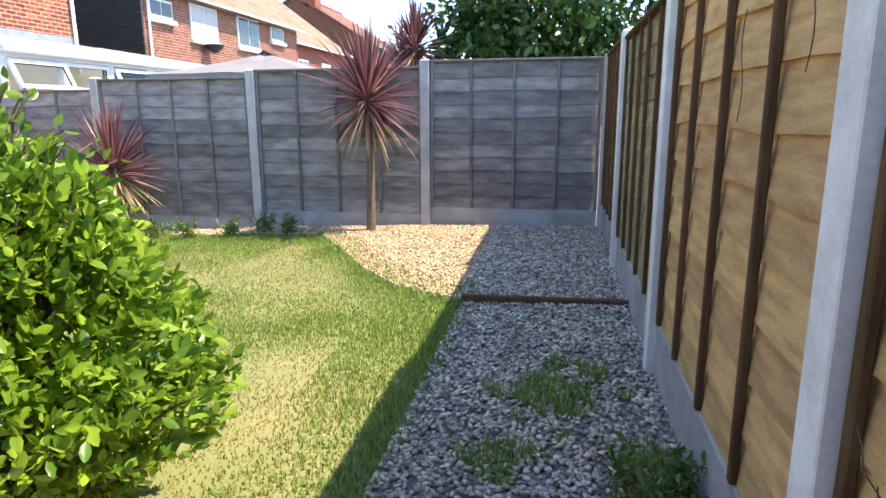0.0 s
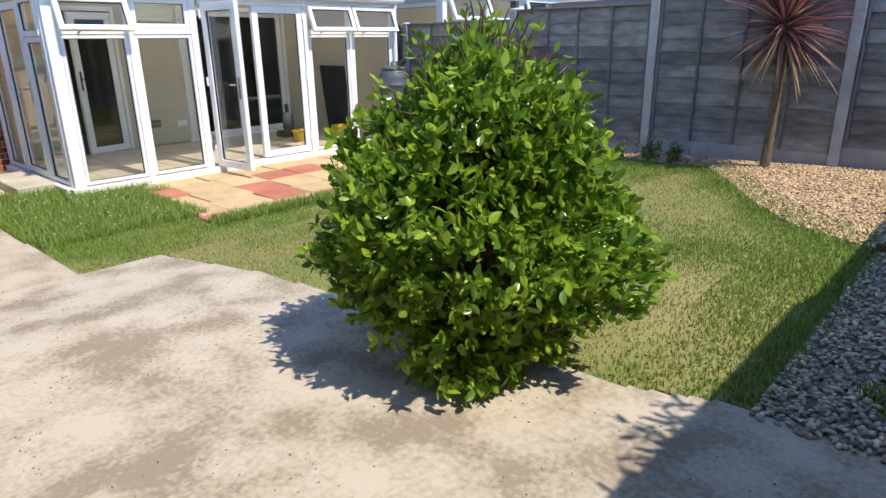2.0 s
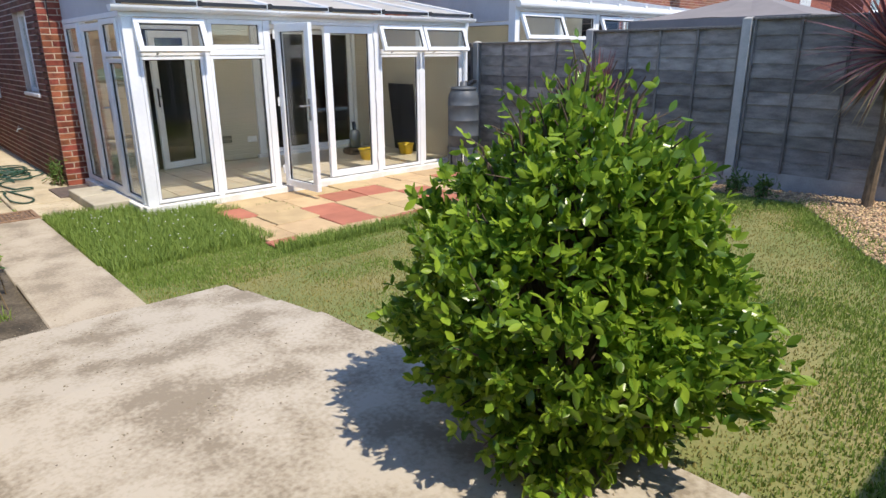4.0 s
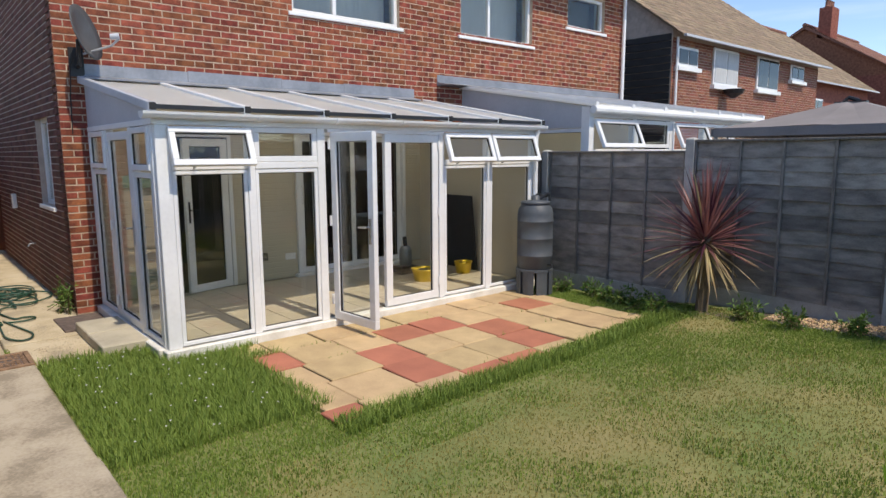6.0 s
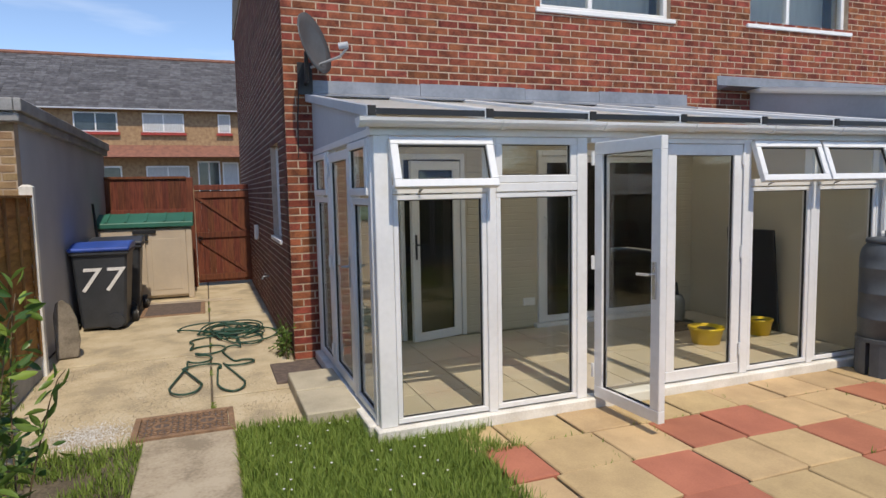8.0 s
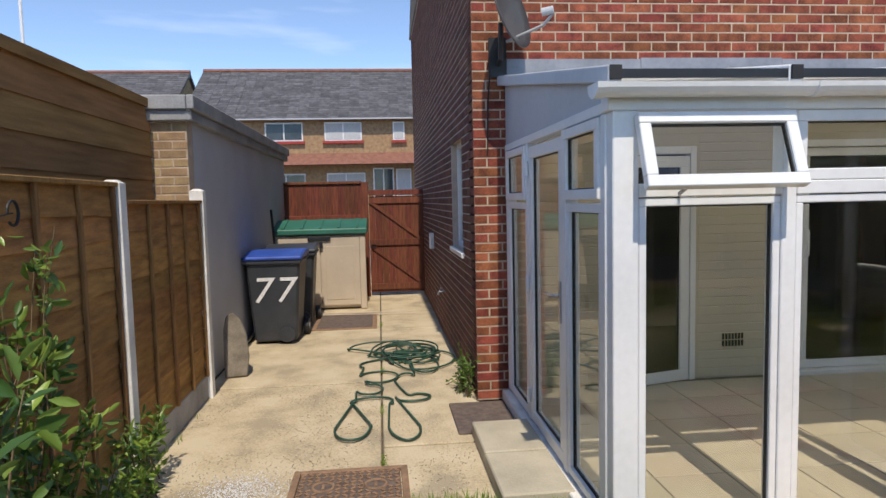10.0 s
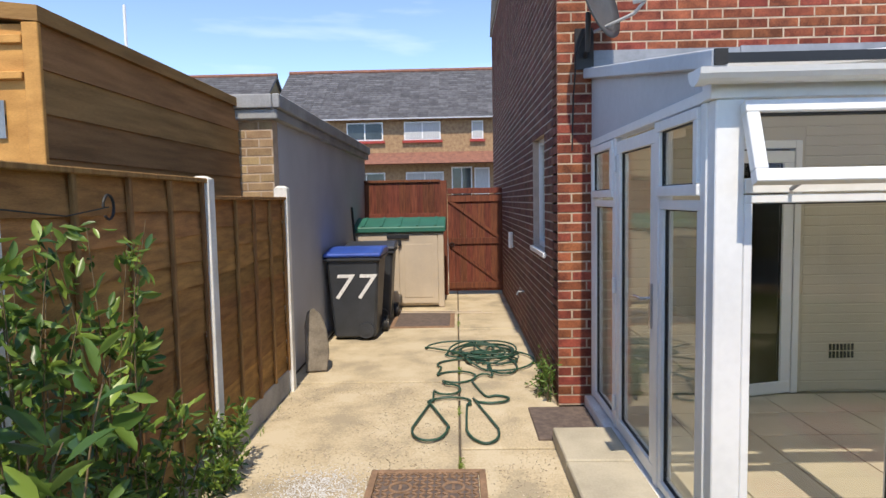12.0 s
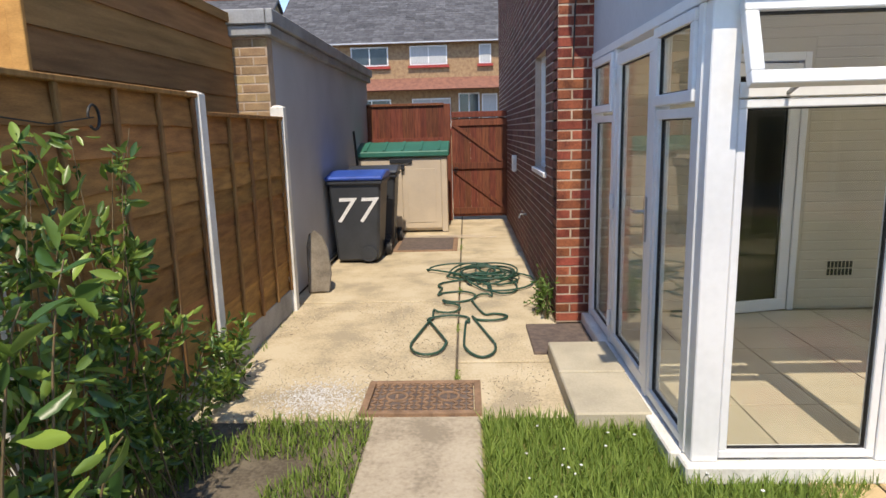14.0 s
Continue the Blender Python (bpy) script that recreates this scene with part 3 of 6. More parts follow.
def brick_wall(name, m, width, z0, z1, holes, bricks, core, label, thick=0.25, near=None, joined=BRICK_J, skip=()):
    """A wall in local x from 0 to width, facing local -y; holes are (x0, x1, z0, z1). The bricks stand 6 mm proud of the mortar."""
    root = thing(name, label, "wall", m, kind="structure")
    us = sorted({0, width, *[v for h in holes for v in h[:2]]})
    zs = sorted({z0, z1, *[v for h in holes for v in h[2:]]})
    s = Shape()
    for i in range(len(us) - 1):
        for j in range(len(zs) - 1):
            u, z = (us[i] + us[i + 1]) / 2, (zs[j] + zs[j + 1]) / 2
            if not any(h[0] < u < h[1] and h[2] < z < h[3] for h in holes):
                s.box(us[i], us[i + 1], 0, thick, zs[j], zs[j + 1])
    part("masonry", s, core, root)
    far = Shape()
    row = 0
    z = z0
    while z + BH <= z1 + 0.001:
        cuts = [(h[0], h[1]) for h in [*holes, *skip] if h[2] < z + BH / 2 < h[3]]
        u = -(row % 2) * (BL + BJ) / 2
        while u < width:
            a, b = max(u, 0), min(u + BL, width)
            for p, q in pieces([(a, b)], cuts):
                if q - p > 0.03:
                    if near and near(p, z):
                        BRICK_SETS.append((root, p, q, z + BJ, bricks))
                    else:
                        far.add([(p, 0, z + BJ), (q, 0, z + BJ), (q, 0, z + BJ + BH), (p, 0, z + BJ + BH),
                                 (p + 0.003, -0.0035, z + BJ + 0.003), (q - 0.003, -0.0035, z + BJ + 0.003), (q - 0.003, -0.0035, z + BJ + BH - 0.003), (p + 0.003, -0.0035, z + BJ + BH - 0.003)],
                                [(4, 5, 6, 7), (0, 1, 5, 4), (1, 2, 6, 5), (2, 3, 7, 6), (3, 0, 4, 7)])
            u += BL + BJ
        z += BH + BJ
        row += 1
    if far.v:
        me = bpy.data.meshes.new("brickwork")
        me.from_pydata(far.v, [], far.f)
        tagged(part("brickwork", me, joined, root), kind="stuff")
    return root


def window(name, m, w, h, panes, label, depth=0.07, fr=0.055, kind="structure", sill=True, back=None, open_top=False):
    """A white window in local x 0..w, z 0..h, facing local -y. panes: widths as shares."""
    root = thing(name, label, "window", m, kind=kind)
    s = Shape().box(0, w, 0, depth, 0, fr).box(0, w, 0, depth, h - fr, h).box(0, fr, 0, depth, fr, h - fr).box(w - fr, w, 0, depth, fr, h - fr)
    x = fr
    edges = [x]
    for k in panes[:-1]:
        x += (w - 2 * fr) * k
        s.box(x - fr / 2, x + fr / 2, 0, depth, fr, h - fr)
        edges.append(x)
    edges.append(w - fr)
    part("window_frame", s, WHITE, root, bevel=0.005)
    if sill:
        part("window_sill", Shape().box(-0.06, w + 0.06, -0.09, depth, -0.05, -0.002), WHITE, root, bevel=0.006)
    for i in range(len(panes)):
        part("pane", Shape().box(edges[i] + 0.005, edges[i + 1] - 0.005, 0.03, 0.038, fr - 0.005, h - fr + 0.005), GLASS, root).visible_shadow = False
    # added panel close behind the glass; DARK paints the unlit room
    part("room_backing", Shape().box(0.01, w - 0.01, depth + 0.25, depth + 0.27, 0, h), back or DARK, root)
    return root


# rear wall looks along +x: local x runs along world +y
REAR = pose(HX, HY, 0, 0, 0, 90)
W1 = (2.76, 4.51, 3.6, 4.65)
W2 = (5.74, 7.46, 3.64, 4.66)
W3 = (8.45, 9.61, 4.1, 4.72)
DOOR_A = (1.1, 1.82, 0.08, 2.02)
DOOR_B = (2.7, 4.55, 0.1, 2.06)
brick_wall("wall_rear", REAR, 10.26, 0.0, 5.0, [W1, W2, W3, DOOR_A, DOOR_B], BRICK, MORTAR, "red brick rear house wall with pale mortar",
           near=lambda u, z: (u < 2.8 and z < 3.4), skip=[(0.33, 4.93, 0, 2.5), (5.4, 10.3, 0, 2.2)])


def side_window_hole():
    # local x of the side wall runs along world +x from its far end
    return (6.75, 7.6, 1.15, 2.2)


# same brick as the rear; BRICK_D adds this side's shade by colour
brick_wall("wall_side", pose(-18.0, HY, 0), 18.0 - 9.7 - 0.005, 0.0, 5.0, [side_window_hole()], BRICK, MORTAR_D, "red-brown brick side wall darkened for its shade, with pale mortar", joined=BRICK_D)
hole = side_window_hole()
window("window_4", pose(-18 + hole[0], HY + 0.06, 1.15), 0.85, 1.05, [0.5, 0.5], "white side window with sill in the brick wall")
for nm, w_, pn in (("window_1", W1, [0.38, 0.62]), ("window_2", W2, [0.4, 0.6]), ("window_3", W3, [1.0])):
    window(nm, pose(HX - 0.06, HY + w_[0], w_[2], 0, 0, 90), w_[1] - w_[0], w_[3] - w_[2], pn, "white upstairs window with curtains behind glass", back=CURTAIN if nm != "window_3" else DARK)
hb = thing("house_shell", "plain back and party walls of the brick house", "wall", kind="structure")
part("wall_north", Shape().box(-18.0, HX - 0.26, HY + 10.0, HY + 10.26, 0, 5), BRICK_D, hb)
part("wall_west", Shape().box(-18.0, -17.75, HY + 0.26, HY + 9.99, 0, 5), BRICK_D, hb)
part("upper_floor", Shape().box(-17.7, HX - 0.27, HY + 0.27, HY + 9.95, 2.5, 2.6), CREAM, hb)
roof = thing("roof", "brown tiled house roof with white eaves", "roof", kind="structure")
part("tiles", Shape().prism([(-9.35, 5.02), (-13.9, 8.0), (-18.4, 5.02)], "y", HY - 0.02, HY + 10.4), ROOF_TILE, roof)
part("soffit", Shape().box(-9.7, -9.36, HY - 0.02, HY + 10.4, 4.94, 5.015), WHITE, roof, bevel=0.004)
part("gutter", Shape().tube([(-9.3, HY - 0.02, 5.0), (-9.3, HY + 10.4, 5.0)], 0.055, 10), WHITE, roof)
part("downpipe", Shape().tube([(HX + 0.07, HY + 10.2, 5.0), (HX + 0.07, HY + 10.2, 2.3)], 0.035, 10), WHITE, roof)
# wall inside the conservatory, painted
iw = thing("wall_inner", "cream painted wall inside the conservatory", "wall", kind="structure")
s = Shape()
for u0, u1, z0, z1 in ((0.34, 1.1, 0.09, 2.49), (1.82, 2.7, 0.09, 2.49), (4.55, 4.94, 0.09, 2.49), (1.1, 1.82, 2.02, 2.49), (2.7, 4.55, 2.06, 2.49)):
    s.box(HX, HX + 0.015, HY + u0, HY + u1, z0, z1)
part("plaster", s, CREAM, iw)
# painted brick courses
s = Shape()
for u0, u1, z1 in ((0.36, 1.06, 2.48), (1.86, 2.66, 2.48), (4.6, 4.92, 2.48), (1.06, 1.86, 2.48), (2.66, 4.6, 2.48)):
    z = 0.1 if u0 in (0.36, 1.86, 4.6) else 2.12
    while z < z1 - 0.07:
        s.add([(HX + 0.015, HY + u0, z), (HX + 0.015, HY + u1, z), (HX + 0.015, HY + u1, z + 0.072), (HX + 0.015, HY + u0, z + 0.072),
               (HX + 0.019, HY + u0, z + 0.006), (HX + 0.019, HY + u1, z + 0.006), (HX + 0.019, HY + u1, z + 0.066), (HX + 0.019, HY + u0, z + 0.066)],
              [(4, 5, 6, 7), (0, 1, 5, 4), (1, 2, 6, 5), (2, 3, 7, 6), (3, 0, 4, 7)])
        z += 0.075
part("brick_courses", s, CREAM, iw, "cream painted brick courses", kind="stuff")
part("party_wall", Shape().box(HX + 0.016, CX - 0.05, CY1 - 0.1, CY1 - 0.02, 0.09, 2.05), CREAM, iw)
# added dark panel and floor stand in for the shaded room indoors
part("room_shade_panel", Shape().box(HX - 2.2, HX - 2.1, HY + 0.3, HY + 5, 0, 2.4), DARK, iw)
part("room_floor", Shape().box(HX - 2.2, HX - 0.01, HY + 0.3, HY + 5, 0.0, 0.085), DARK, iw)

# ---- neighbours ----


def far_house(name, m, w, d, eave, ridge, wall_m, roof_m, wins, label, doors=(), cladding=None, chimney=None, canopy=None, skin=None):
    """A gabled house in local x 0..w (its front faces local -y), depth d."""
    root = thing(name, label, "house", m)
    part("wall", Shape().box(0, w, 0, d, 0, eave).prism([(0, eave), (d / 2, ridge - 0.1), (d, eave)], "x", 0, w), wall_m, root)
    rows_ = Shape()
    n = 22
    for i in range(n):
        y0, z0 = -0.35 + (d / 2 + 0.35) * i / n, eave - 0.2 + (ridge - eave + 0.2) * i / n
        y1, z1 = -0.35 + (d / 2 + 0.35) * (i + 1) / n, eave - 0.2 + (ridge - eave + 0.2) * (i + 1) / n
        k = int(w / 0.45)
        for j in range(k):
            a, b = -0.15 + (w + 0.3) * j / k, -0.15 + (w + 0.3) * (j + 1) / k - 0.012
            rows_.add([(a, y0, z0 + 0.035), (b, y0, z0 + 0.035), (b, y1, z1 + 0.02), (a, y1, z1 + 0.02), (a, y0, z0 - 0.005), (b, y0, z0 - 0.005)], [(0, 1, 2, 3), (4, 5, 1, 0)])
    rf = part("roof", Shape().prism([(-0.35, eave - 0.2), (d / 2, ridge), (d + 0.35, eave - 0.2), (d / 2, ridge - 0.15)], "x", -0.15, w + 0.15), roof_m, root)
    me = bpy.data.meshes.new("roof_tiles")
    me.from_pydata(rows_.v, [], rows_.f)
    tagged(part("roof_tiles", me, roof_m, rf), kind="stuff")
    part("ridge_tiles", Shape().tube([(-0.15, d / 2, ridge + 0.02), (w + 0.15, d / 2, ridge + 0.02)], 0.12, 8), RED_TILE, root)
    part("gutter", Shape().box(-0.1, w + 0.1, -0.43, -0.36, eave - 0.24, eave - 0.18), PANEL_GREY, root)
    if skin:
        sk_, z, r_ = Shape(), 0.0, 0
        while z < eave - 0.25:
            u = -(r_ % 2) * 0.11
            while u < w:
                a_, b_ = max(u, 0), min(u + BL, w)
                for p, q in pieces([(a_, b_)], [(k[0], k[0] + k[2]) for k in wins if k[1] < z + 0.03 < k[1] + k[3]]):
                    sk_.add([(p, -0.004, z), (q, -0.004, z), (q, -0.004, z + BH), (p, -0.004, z + BH)], [(0, 1, 2, 3)])
                u += BL + BJ
            z, r_ = z + BH + BJ, r_ + 1
        me = bpy.data.meshes.new("brickwork")
        me.from_pydata(sk_.v, [], sk_.f)
        part("brickwork", me, skin, root, kind="stuff")
    for x, z, ww, hh, curtain in wins:
        win = part("window", Shape().box(x, x + ww, -0.06, -0.005, z, z + hh), WHITE, root, bevel=0.01)
        k = 2 if ww > 0.8 else 1
        for q in range(k):
            a = x + 0.06 + (ww - 0.06) * q / k
            part("pane", Shape().box(a, a + (ww - 0.06) / k - 0.06, -0.075, -0.055, z + 0.07, z + hh - 0.07), CURTAIN if curtain else GLASS_DK, win)
        part("window_sill", Shape().box(x - 0.08, x + ww + 0.08, -0.14, -0.005, z - 0.12, z - 0.01), RED_SILL if cladding == "red" else WHITE, win)
    if chimney:
        x, y, z = chimney
        ch = part("chimney", Shape().box(x - 0.5, x + 0.5, y - 0.3, y + 0.3, z - 1.5, z), wall_m, root)
        for q in range(4):
            part("chimney_pot", Shape().lathe([(0.1, z), (0.12, z + 0.05), (0.09, z + 0.1), (0.085, z + 0.32), (0.11, z + 0.36)], 12, (x - 0.36 + q * 0.24, y, 0)), RED_TILE, ch)
    if canopy:
        for a, b, z0, z1 in canopy:
            part("canopy", Shape().prism([(-0.01, z0), (-0.9, z0), (-0.01, z1)], "x", a, b), RED_TILE, root)
    return root


# houses across the road behind the gate: fronts face +x
far_house("terraced_house", pose(-34, -7.7, -0.1, 0, 0, 90), 24, 8, 5.66, 8.4, BRICK_Y, SLATE,
          [(3.42, 4.5, 1.68, 0.84, False), (6.06, 4.5, 1.68, 0.84, True), (9.15, 4.5, 0.54, 0.84, True), (11.5, 4.5, 1.75, 0.84, False), (3.4, 1.7, 1.75, 1.35, False), (6.1, 1.7, 1.75, 1.35, True), (8.2, 0.1, 0.95, 3.15, False), (9.25, 0.1, 0.7, 3.1, True)],
          "yellow brick terraced house with slate roof and red sills", cladding="red", canopy=[(3.0, 11.4, 3.4, 3.95)])
far_house("terraced_house", pose(-36, -15.2, -0.1, 0, 0, 90), 6.0, 8, 5.8, 8.75, BRICK_Y, SLATE, [(2, 3.8, 1.7, 1.0, False)], "terraced house with dark slate roof behind the garages")
# next pair of houses along the row
nb = far_house("neighbour_house", pose(-10.75, 15.55, -0.1, 0, 0, 90), 10.0, 8, 5.0, 8.0, MORTAR_D, ROOF_TILE,
               [(0.2, 4.1, 1.05, 0.5, False), (2.15, 3.75, 1.5, 1.0, True), (4.95, 3.8, 1.55, 0.98, False), (7.5, 4.25, 1.1, 0.5, False), (1.2, 0.9, 2.2, 1.2, False), (5.0, 0.9, 2.2, 1.2, False)],
               "red brick semi-detached house with brown tiled roof", skin=BRICK_N)
cl = Shape()
for i in range(26):
    cl.box(-0.04, -0.01 - 0.012, 0.02, 7.9, 0.1 + i * 0.185, 0.1 + i * 0.185 + 0.165)
part("cladding", cl, CLAD, nb, "black weatherboard gable cladding")
part("downpipe", Shape().tube([(0.12, -0.08, 4.8), (0.12, -0.08, 0.1)], 0.035, 8), WHITE, nb)
part("planter", Shape().lathe([(0.05, 3.4), (0.25, 3.52), (0.3, 3.63), (0.27, 3.64)], 14, (2.9, -0.31, 0)), DARK_BOARD, nb)
far_house("distant_house", pose(-11.8, 27.0, -0.1, 0, 0, 90), 8.0, 8, 4.8, 7.8, BRICK_N, ROOF_TILE, [(1, 3.2, 1.2, 0.8, False), (4, 3.2, 1.2, 0.8, True)], "red brick house with brown roof further along", chimney=None)
far_house("distant_house", pose(-11.0, 37.0, -0.1, 0, 0, 90), 8.0, 9, 5.6, 8.4, BRICK_N, RED_TILE, [(1, 3.6, 1.2, 0.9, False), (5, 3.6, 1.2, 0.9, True)], "red brick house with red tiled roof and chimney", chimney=(0.5, 3.6, 9.2))

# ---- conservatory ----


def light_unit(name, parent, w, h, m, fr=0.05, depth=0.06, label="", mid=None, glass_gap=0.0):
    """A framed pane in local x 0..w, z 0..h, facing -y, with a black seal line."""
    s = Shape().box(0, w, 0, depth, 0, fr).box(0, w, 0, depth, h - fr, h).box(0, fr, 0.001, depth - 0.001, fr, h - fr).box(w - fr, w, 0.001, depth - 0.001, fr, h - fr)
    if mid:
        s.box(fr, w - fr, 0.001, depth - 0.001, mid - 0.03, mid + 0.03)
    ob = part(name, s, WHITE, parent, label, bevel=0.004, m=m)
    k = 0.006
    part("seal", Shape().box(fr, w - fr, 0.018, 0.036, fr, fr + k).box(fr, w - fr, 0.018, 0.036, h - fr - k, h - fr).box(fr, fr + k, 0.018, 0.036, fr + k, h - fr - k).box(w - fr - k, w - fr, 0.018, 0.036, fr + k, h - fr - k), BLACK_RUB, ob)
    part("pane", Shape().box(fr + 0.002, w - fr - 0.002, 0.024, 0.03, fr + 0.002, h - fr - 0.002), GLASS, ob, "clear glass pane").visible_shadow = False
    return ob


cons = thing("conservatory", "white framed lean-to conservatory with an open glazed door", "conservatory", kind="structure")
F = lambda y, z, dx=0.0: pose(CX + dx, y, z, 0, 0, 90)   # facing +x, local x along +y
part("sill", Shape().box(CX - 0.08, CX + 0.05, CY0 - 0.03, CY1, 0.0, 0.085), WHITE_PAINT, cons, bevel=0.008)
part("sill", Shape().box(HX + 0.02, CX - 0.085, CY0 - 0.06, CY0 + 0.06, 0.0, 0.085), WHITE_PAINT, cons, bevel=0.008)
for y0, y1 in ((CY0 + 0.003, CY0 + 0.12), (2.53, 2.6), (3.245, 3.33), (4.8, 4.88), (5.555, 5.625), (CY1 - 0.09, CY1)):
    part("mullion", Shape().box(CX - 0.075, CX + 0.005, y0, y1, 0.086, 2.0), WHITE, cons, bevel=0.005)
part("eaves_beam", Shape().box(CX - 0.08, CX + 0.012, CY0 - 0.02, CY1, 2.0, 2.09), WHITE, cons, bevel=0.005)
bays = [(1.866, 2.53), (2.6, 3.245), (4.88, 5.555), (5.625, 6.36)]
for i, (a, b) in enumerate(bays):
    light_unit("window", cons, b - a - 0.004, 1.52, F(a + 0.002, 0.1), 0.035)
    part("transom", Shape().box(CX - 0.07, CX + 0.008, a, b, 1.625, 1.685), WHITE, cons, bevel=0.004)
    if i == 1:
        light_unit("top_light", cons, b - a - 0.004, 0.31, F(a + 0.002, 1.688), 0.05)
    else:
        tilt = 20
        ob = light_unit("top_light", cons, b - a + 0.05, 0.34, pose(CX + 0.05, a - 0.025, 1.99, 0, 0, 90) @ pose(0, 0, 0, -tilt) @ pose(0, 0, -0.34), 0.052, 0.05, "open top-hung light tilted outwards")
        part("stay", Shape().box(0.2, 0.215, 0.05, 0.22, 0.02, 0.03), STEEL, ob)
# double doors: one open, one shut
leaf = light_unit("door", cons, 0.66, 1.86, pose(CX + 0.03, 3.37, 0.1, 0, 0, 4), 0.085, 0.055, "open glazed door leaf", mid=None)
part("handle", Shape().box(0.6, 0.63, -0.012, 0.0, 0.82, 1.06).tube([(0.615, -0.01, 0.98), (0.615, -0.05, 0.98), (0.5, -0.05, 0.975)], 0.009, 8), CHROME, leaf, "chrome lever handle")
for z in (0.15, 0.95, 1.7):
    part("hinge", Shape().tube([(0.0, -0.012, z), (0.0, -0.012, z + 0.1)], 0.012, 8), WHITE, leaf)
leaf2 = light_unit("door", cons, 0.74, 1.86, F(4.05, 0.1), 0.085, 0.055, "shut glazed door leaf")
for z in (0.15, 0.95, 1.7):
    part("hinge", Shape().tube([(0.735, -0.012, z), (0.735, -0.012, z + 0.1)], 0.012, 8), WHITE, leaf2)
part("door_head", Shape().box(CX - 0.07, CX + 0.006, 3.36, 4.8, 1.965, 1.998), WHITE, cons)
# side wall
S = lambda x, z, dy=0.0: pose(x, CY0 + dy, z)
for x0, x1 in ((HX + 0.02, HX + 0.08), (-9.0, -8.94), (-8.15, -8.08), (-7.53, -7.47)):
    part("mullion", Shape().box(x0, x1, CY0 - 0.005, CY0 + 0.07, 0.086, 2.0), WHITE, cons, bevel=0.005)
part("eaves_beam", Shape().box(HX + 0.02, CX - 0.085, CY0 - 0.01, CY0 + 0.07, 2.0, 2.05), WHITE, cons, bevel=0.004)
for a, b in ((HX + 0.08, -9.0), (-8.08, -7.53)):
    light_unit("window", cons, b - a - 0.004, 1.5, S(a + 0.002, 0.1), 0.045)
    light_unit("top_light", cons, b - a - 0.004, 0.37, S(a + 0.002, 1.62, -0.02), 0.05)
sd = light_unit("door", cons, 0.785, 1.87, S(-8.938, 0.1), 0.075, 0.06, "shut glazed side door")
part("handle", Shape().box(0.735, 0.765, -0.014, 0.0, 0.82, 1.06).tube([(0.75, -0.01, 0.98), (0.75, -0.06, 0.98), (0.62, -0.06, 0.975)], 0.01, 8), CHROME, sd, "chrome lever handle")
for z in (0.12, 0.9, 1.68):
    part("hinge", Shape().tube([(0.0, -0.014, z), (0.0, -0.014, z + 0.1)], 0.013, 8), WHITE, sd)
part("side_panel", Shape().prism([(HX + 0.02, 2.05), (CX - 0.02, 2.05), (CX - 0.02, 2.13), (HX + 0.02, 2.53)], "y", CY0 + 0.0, CY0 + 0.03), PANEL_GREY, cons, "grey infill panel under the roof slope")
# roof
RS = (2.56 - 2.14) / (CX + 0.12 - HX)
roof_z = lambda x: 2.56 - (x - HX) * RS
pm = POLY.node_tree
tr = pm.nodes.new("ShaderNodeBsdfTranslucent")
tr.inputs[0].default_value = (0.93, 0.93, 0.9, 1)
ms = pm.nodes.new("ShaderNodeMixShader")
ms.inputs[0].default_value = 0.6
pm.links.new(pm.nodes["Principled BSDF"].outputs[0], ms.inputs[1]), pm.links.new(tr.outputs[0], ms.inputs[2]), pm.links.new(ms.outputs[0], pm.nodes["Material Output"].inputs[0])
ys = [CY0 - 0.03 + (CY1 - CY0 + 0.03) * k / 6 for k in range(7)]
for k in range(6):
    x1 = CX + 0.1
    part("roof_sheet", Shape().prism([(HX + 0.005, roof_z(HX)), (x1, roof_z(x1)), (x1, roof_z(x1) - 0.02), (HX + 0.005, roof_z(HX) - 0.02)], "y", ys[k] + 0.012, ys[k + 1] - 0.012), POLY, cons)
for k in range(7):
    y = ys[k]
    x1 = CX + 0.12
    part("glazing_bar", Shape().prism([(HX + 0.004, roof_z(HX) + 0.03), (x1, roof_z(x1) + 0.03), (x1, roof_z(x1) - 0.045), (HX + 0.004, roof_z(HX) - 0.045)], "y", y - 0.03, y + 0.03), PANEL_GREY if k == 0 else WHITE, cons, bevel=0.006)
    part("end_cap", Shape().box(x1 + 0.001, x1 + 0.012, y - 0.025, y + 0.025, roof_z(x1) - 0.03, roof_z(x1) + 0.028), BLACK_RUB, cons)
part("sheet_trim", Shape().box(CX + 0.1, CX + 0.112, CY0 - 0.03, CY1, roof_z(CX + 0.1) - 0.025, roof_z(CX + 0.1) + 0.012), DARK_BOARD, cons)
gut = [(math.cos(a) * 0.06 + CX + 0.075, 2.1 + math.sin(a) * 0.055) for a in [math.pi + math.pi * k / 8 for k in range(9)]]
part("gutter", Shape().prism(gut + [(p[0] * 0.0 + CX + 0.075 + (p[0] - CX - 0.075) * 0.85, 2.1 + (p[1] - 2.1) * 0.85) for p in reversed(gut)], "y", CY0 - 0.1, CY1 + 0.08), WHITE, cons)
for y in (CY0 - 0.09, 2.62, 3.42, 4.22, 5.0, 5.75, CY1 + 0.06):
    part("gutter_clip", Shape().prism([(p[0] + (p[0] - CX - 0.075) * 0.12, p[1] + (p[1] - 2.1) * 0.12) for p in gut], "y", y - 0.02, y + 0.02), WHITE, cons)
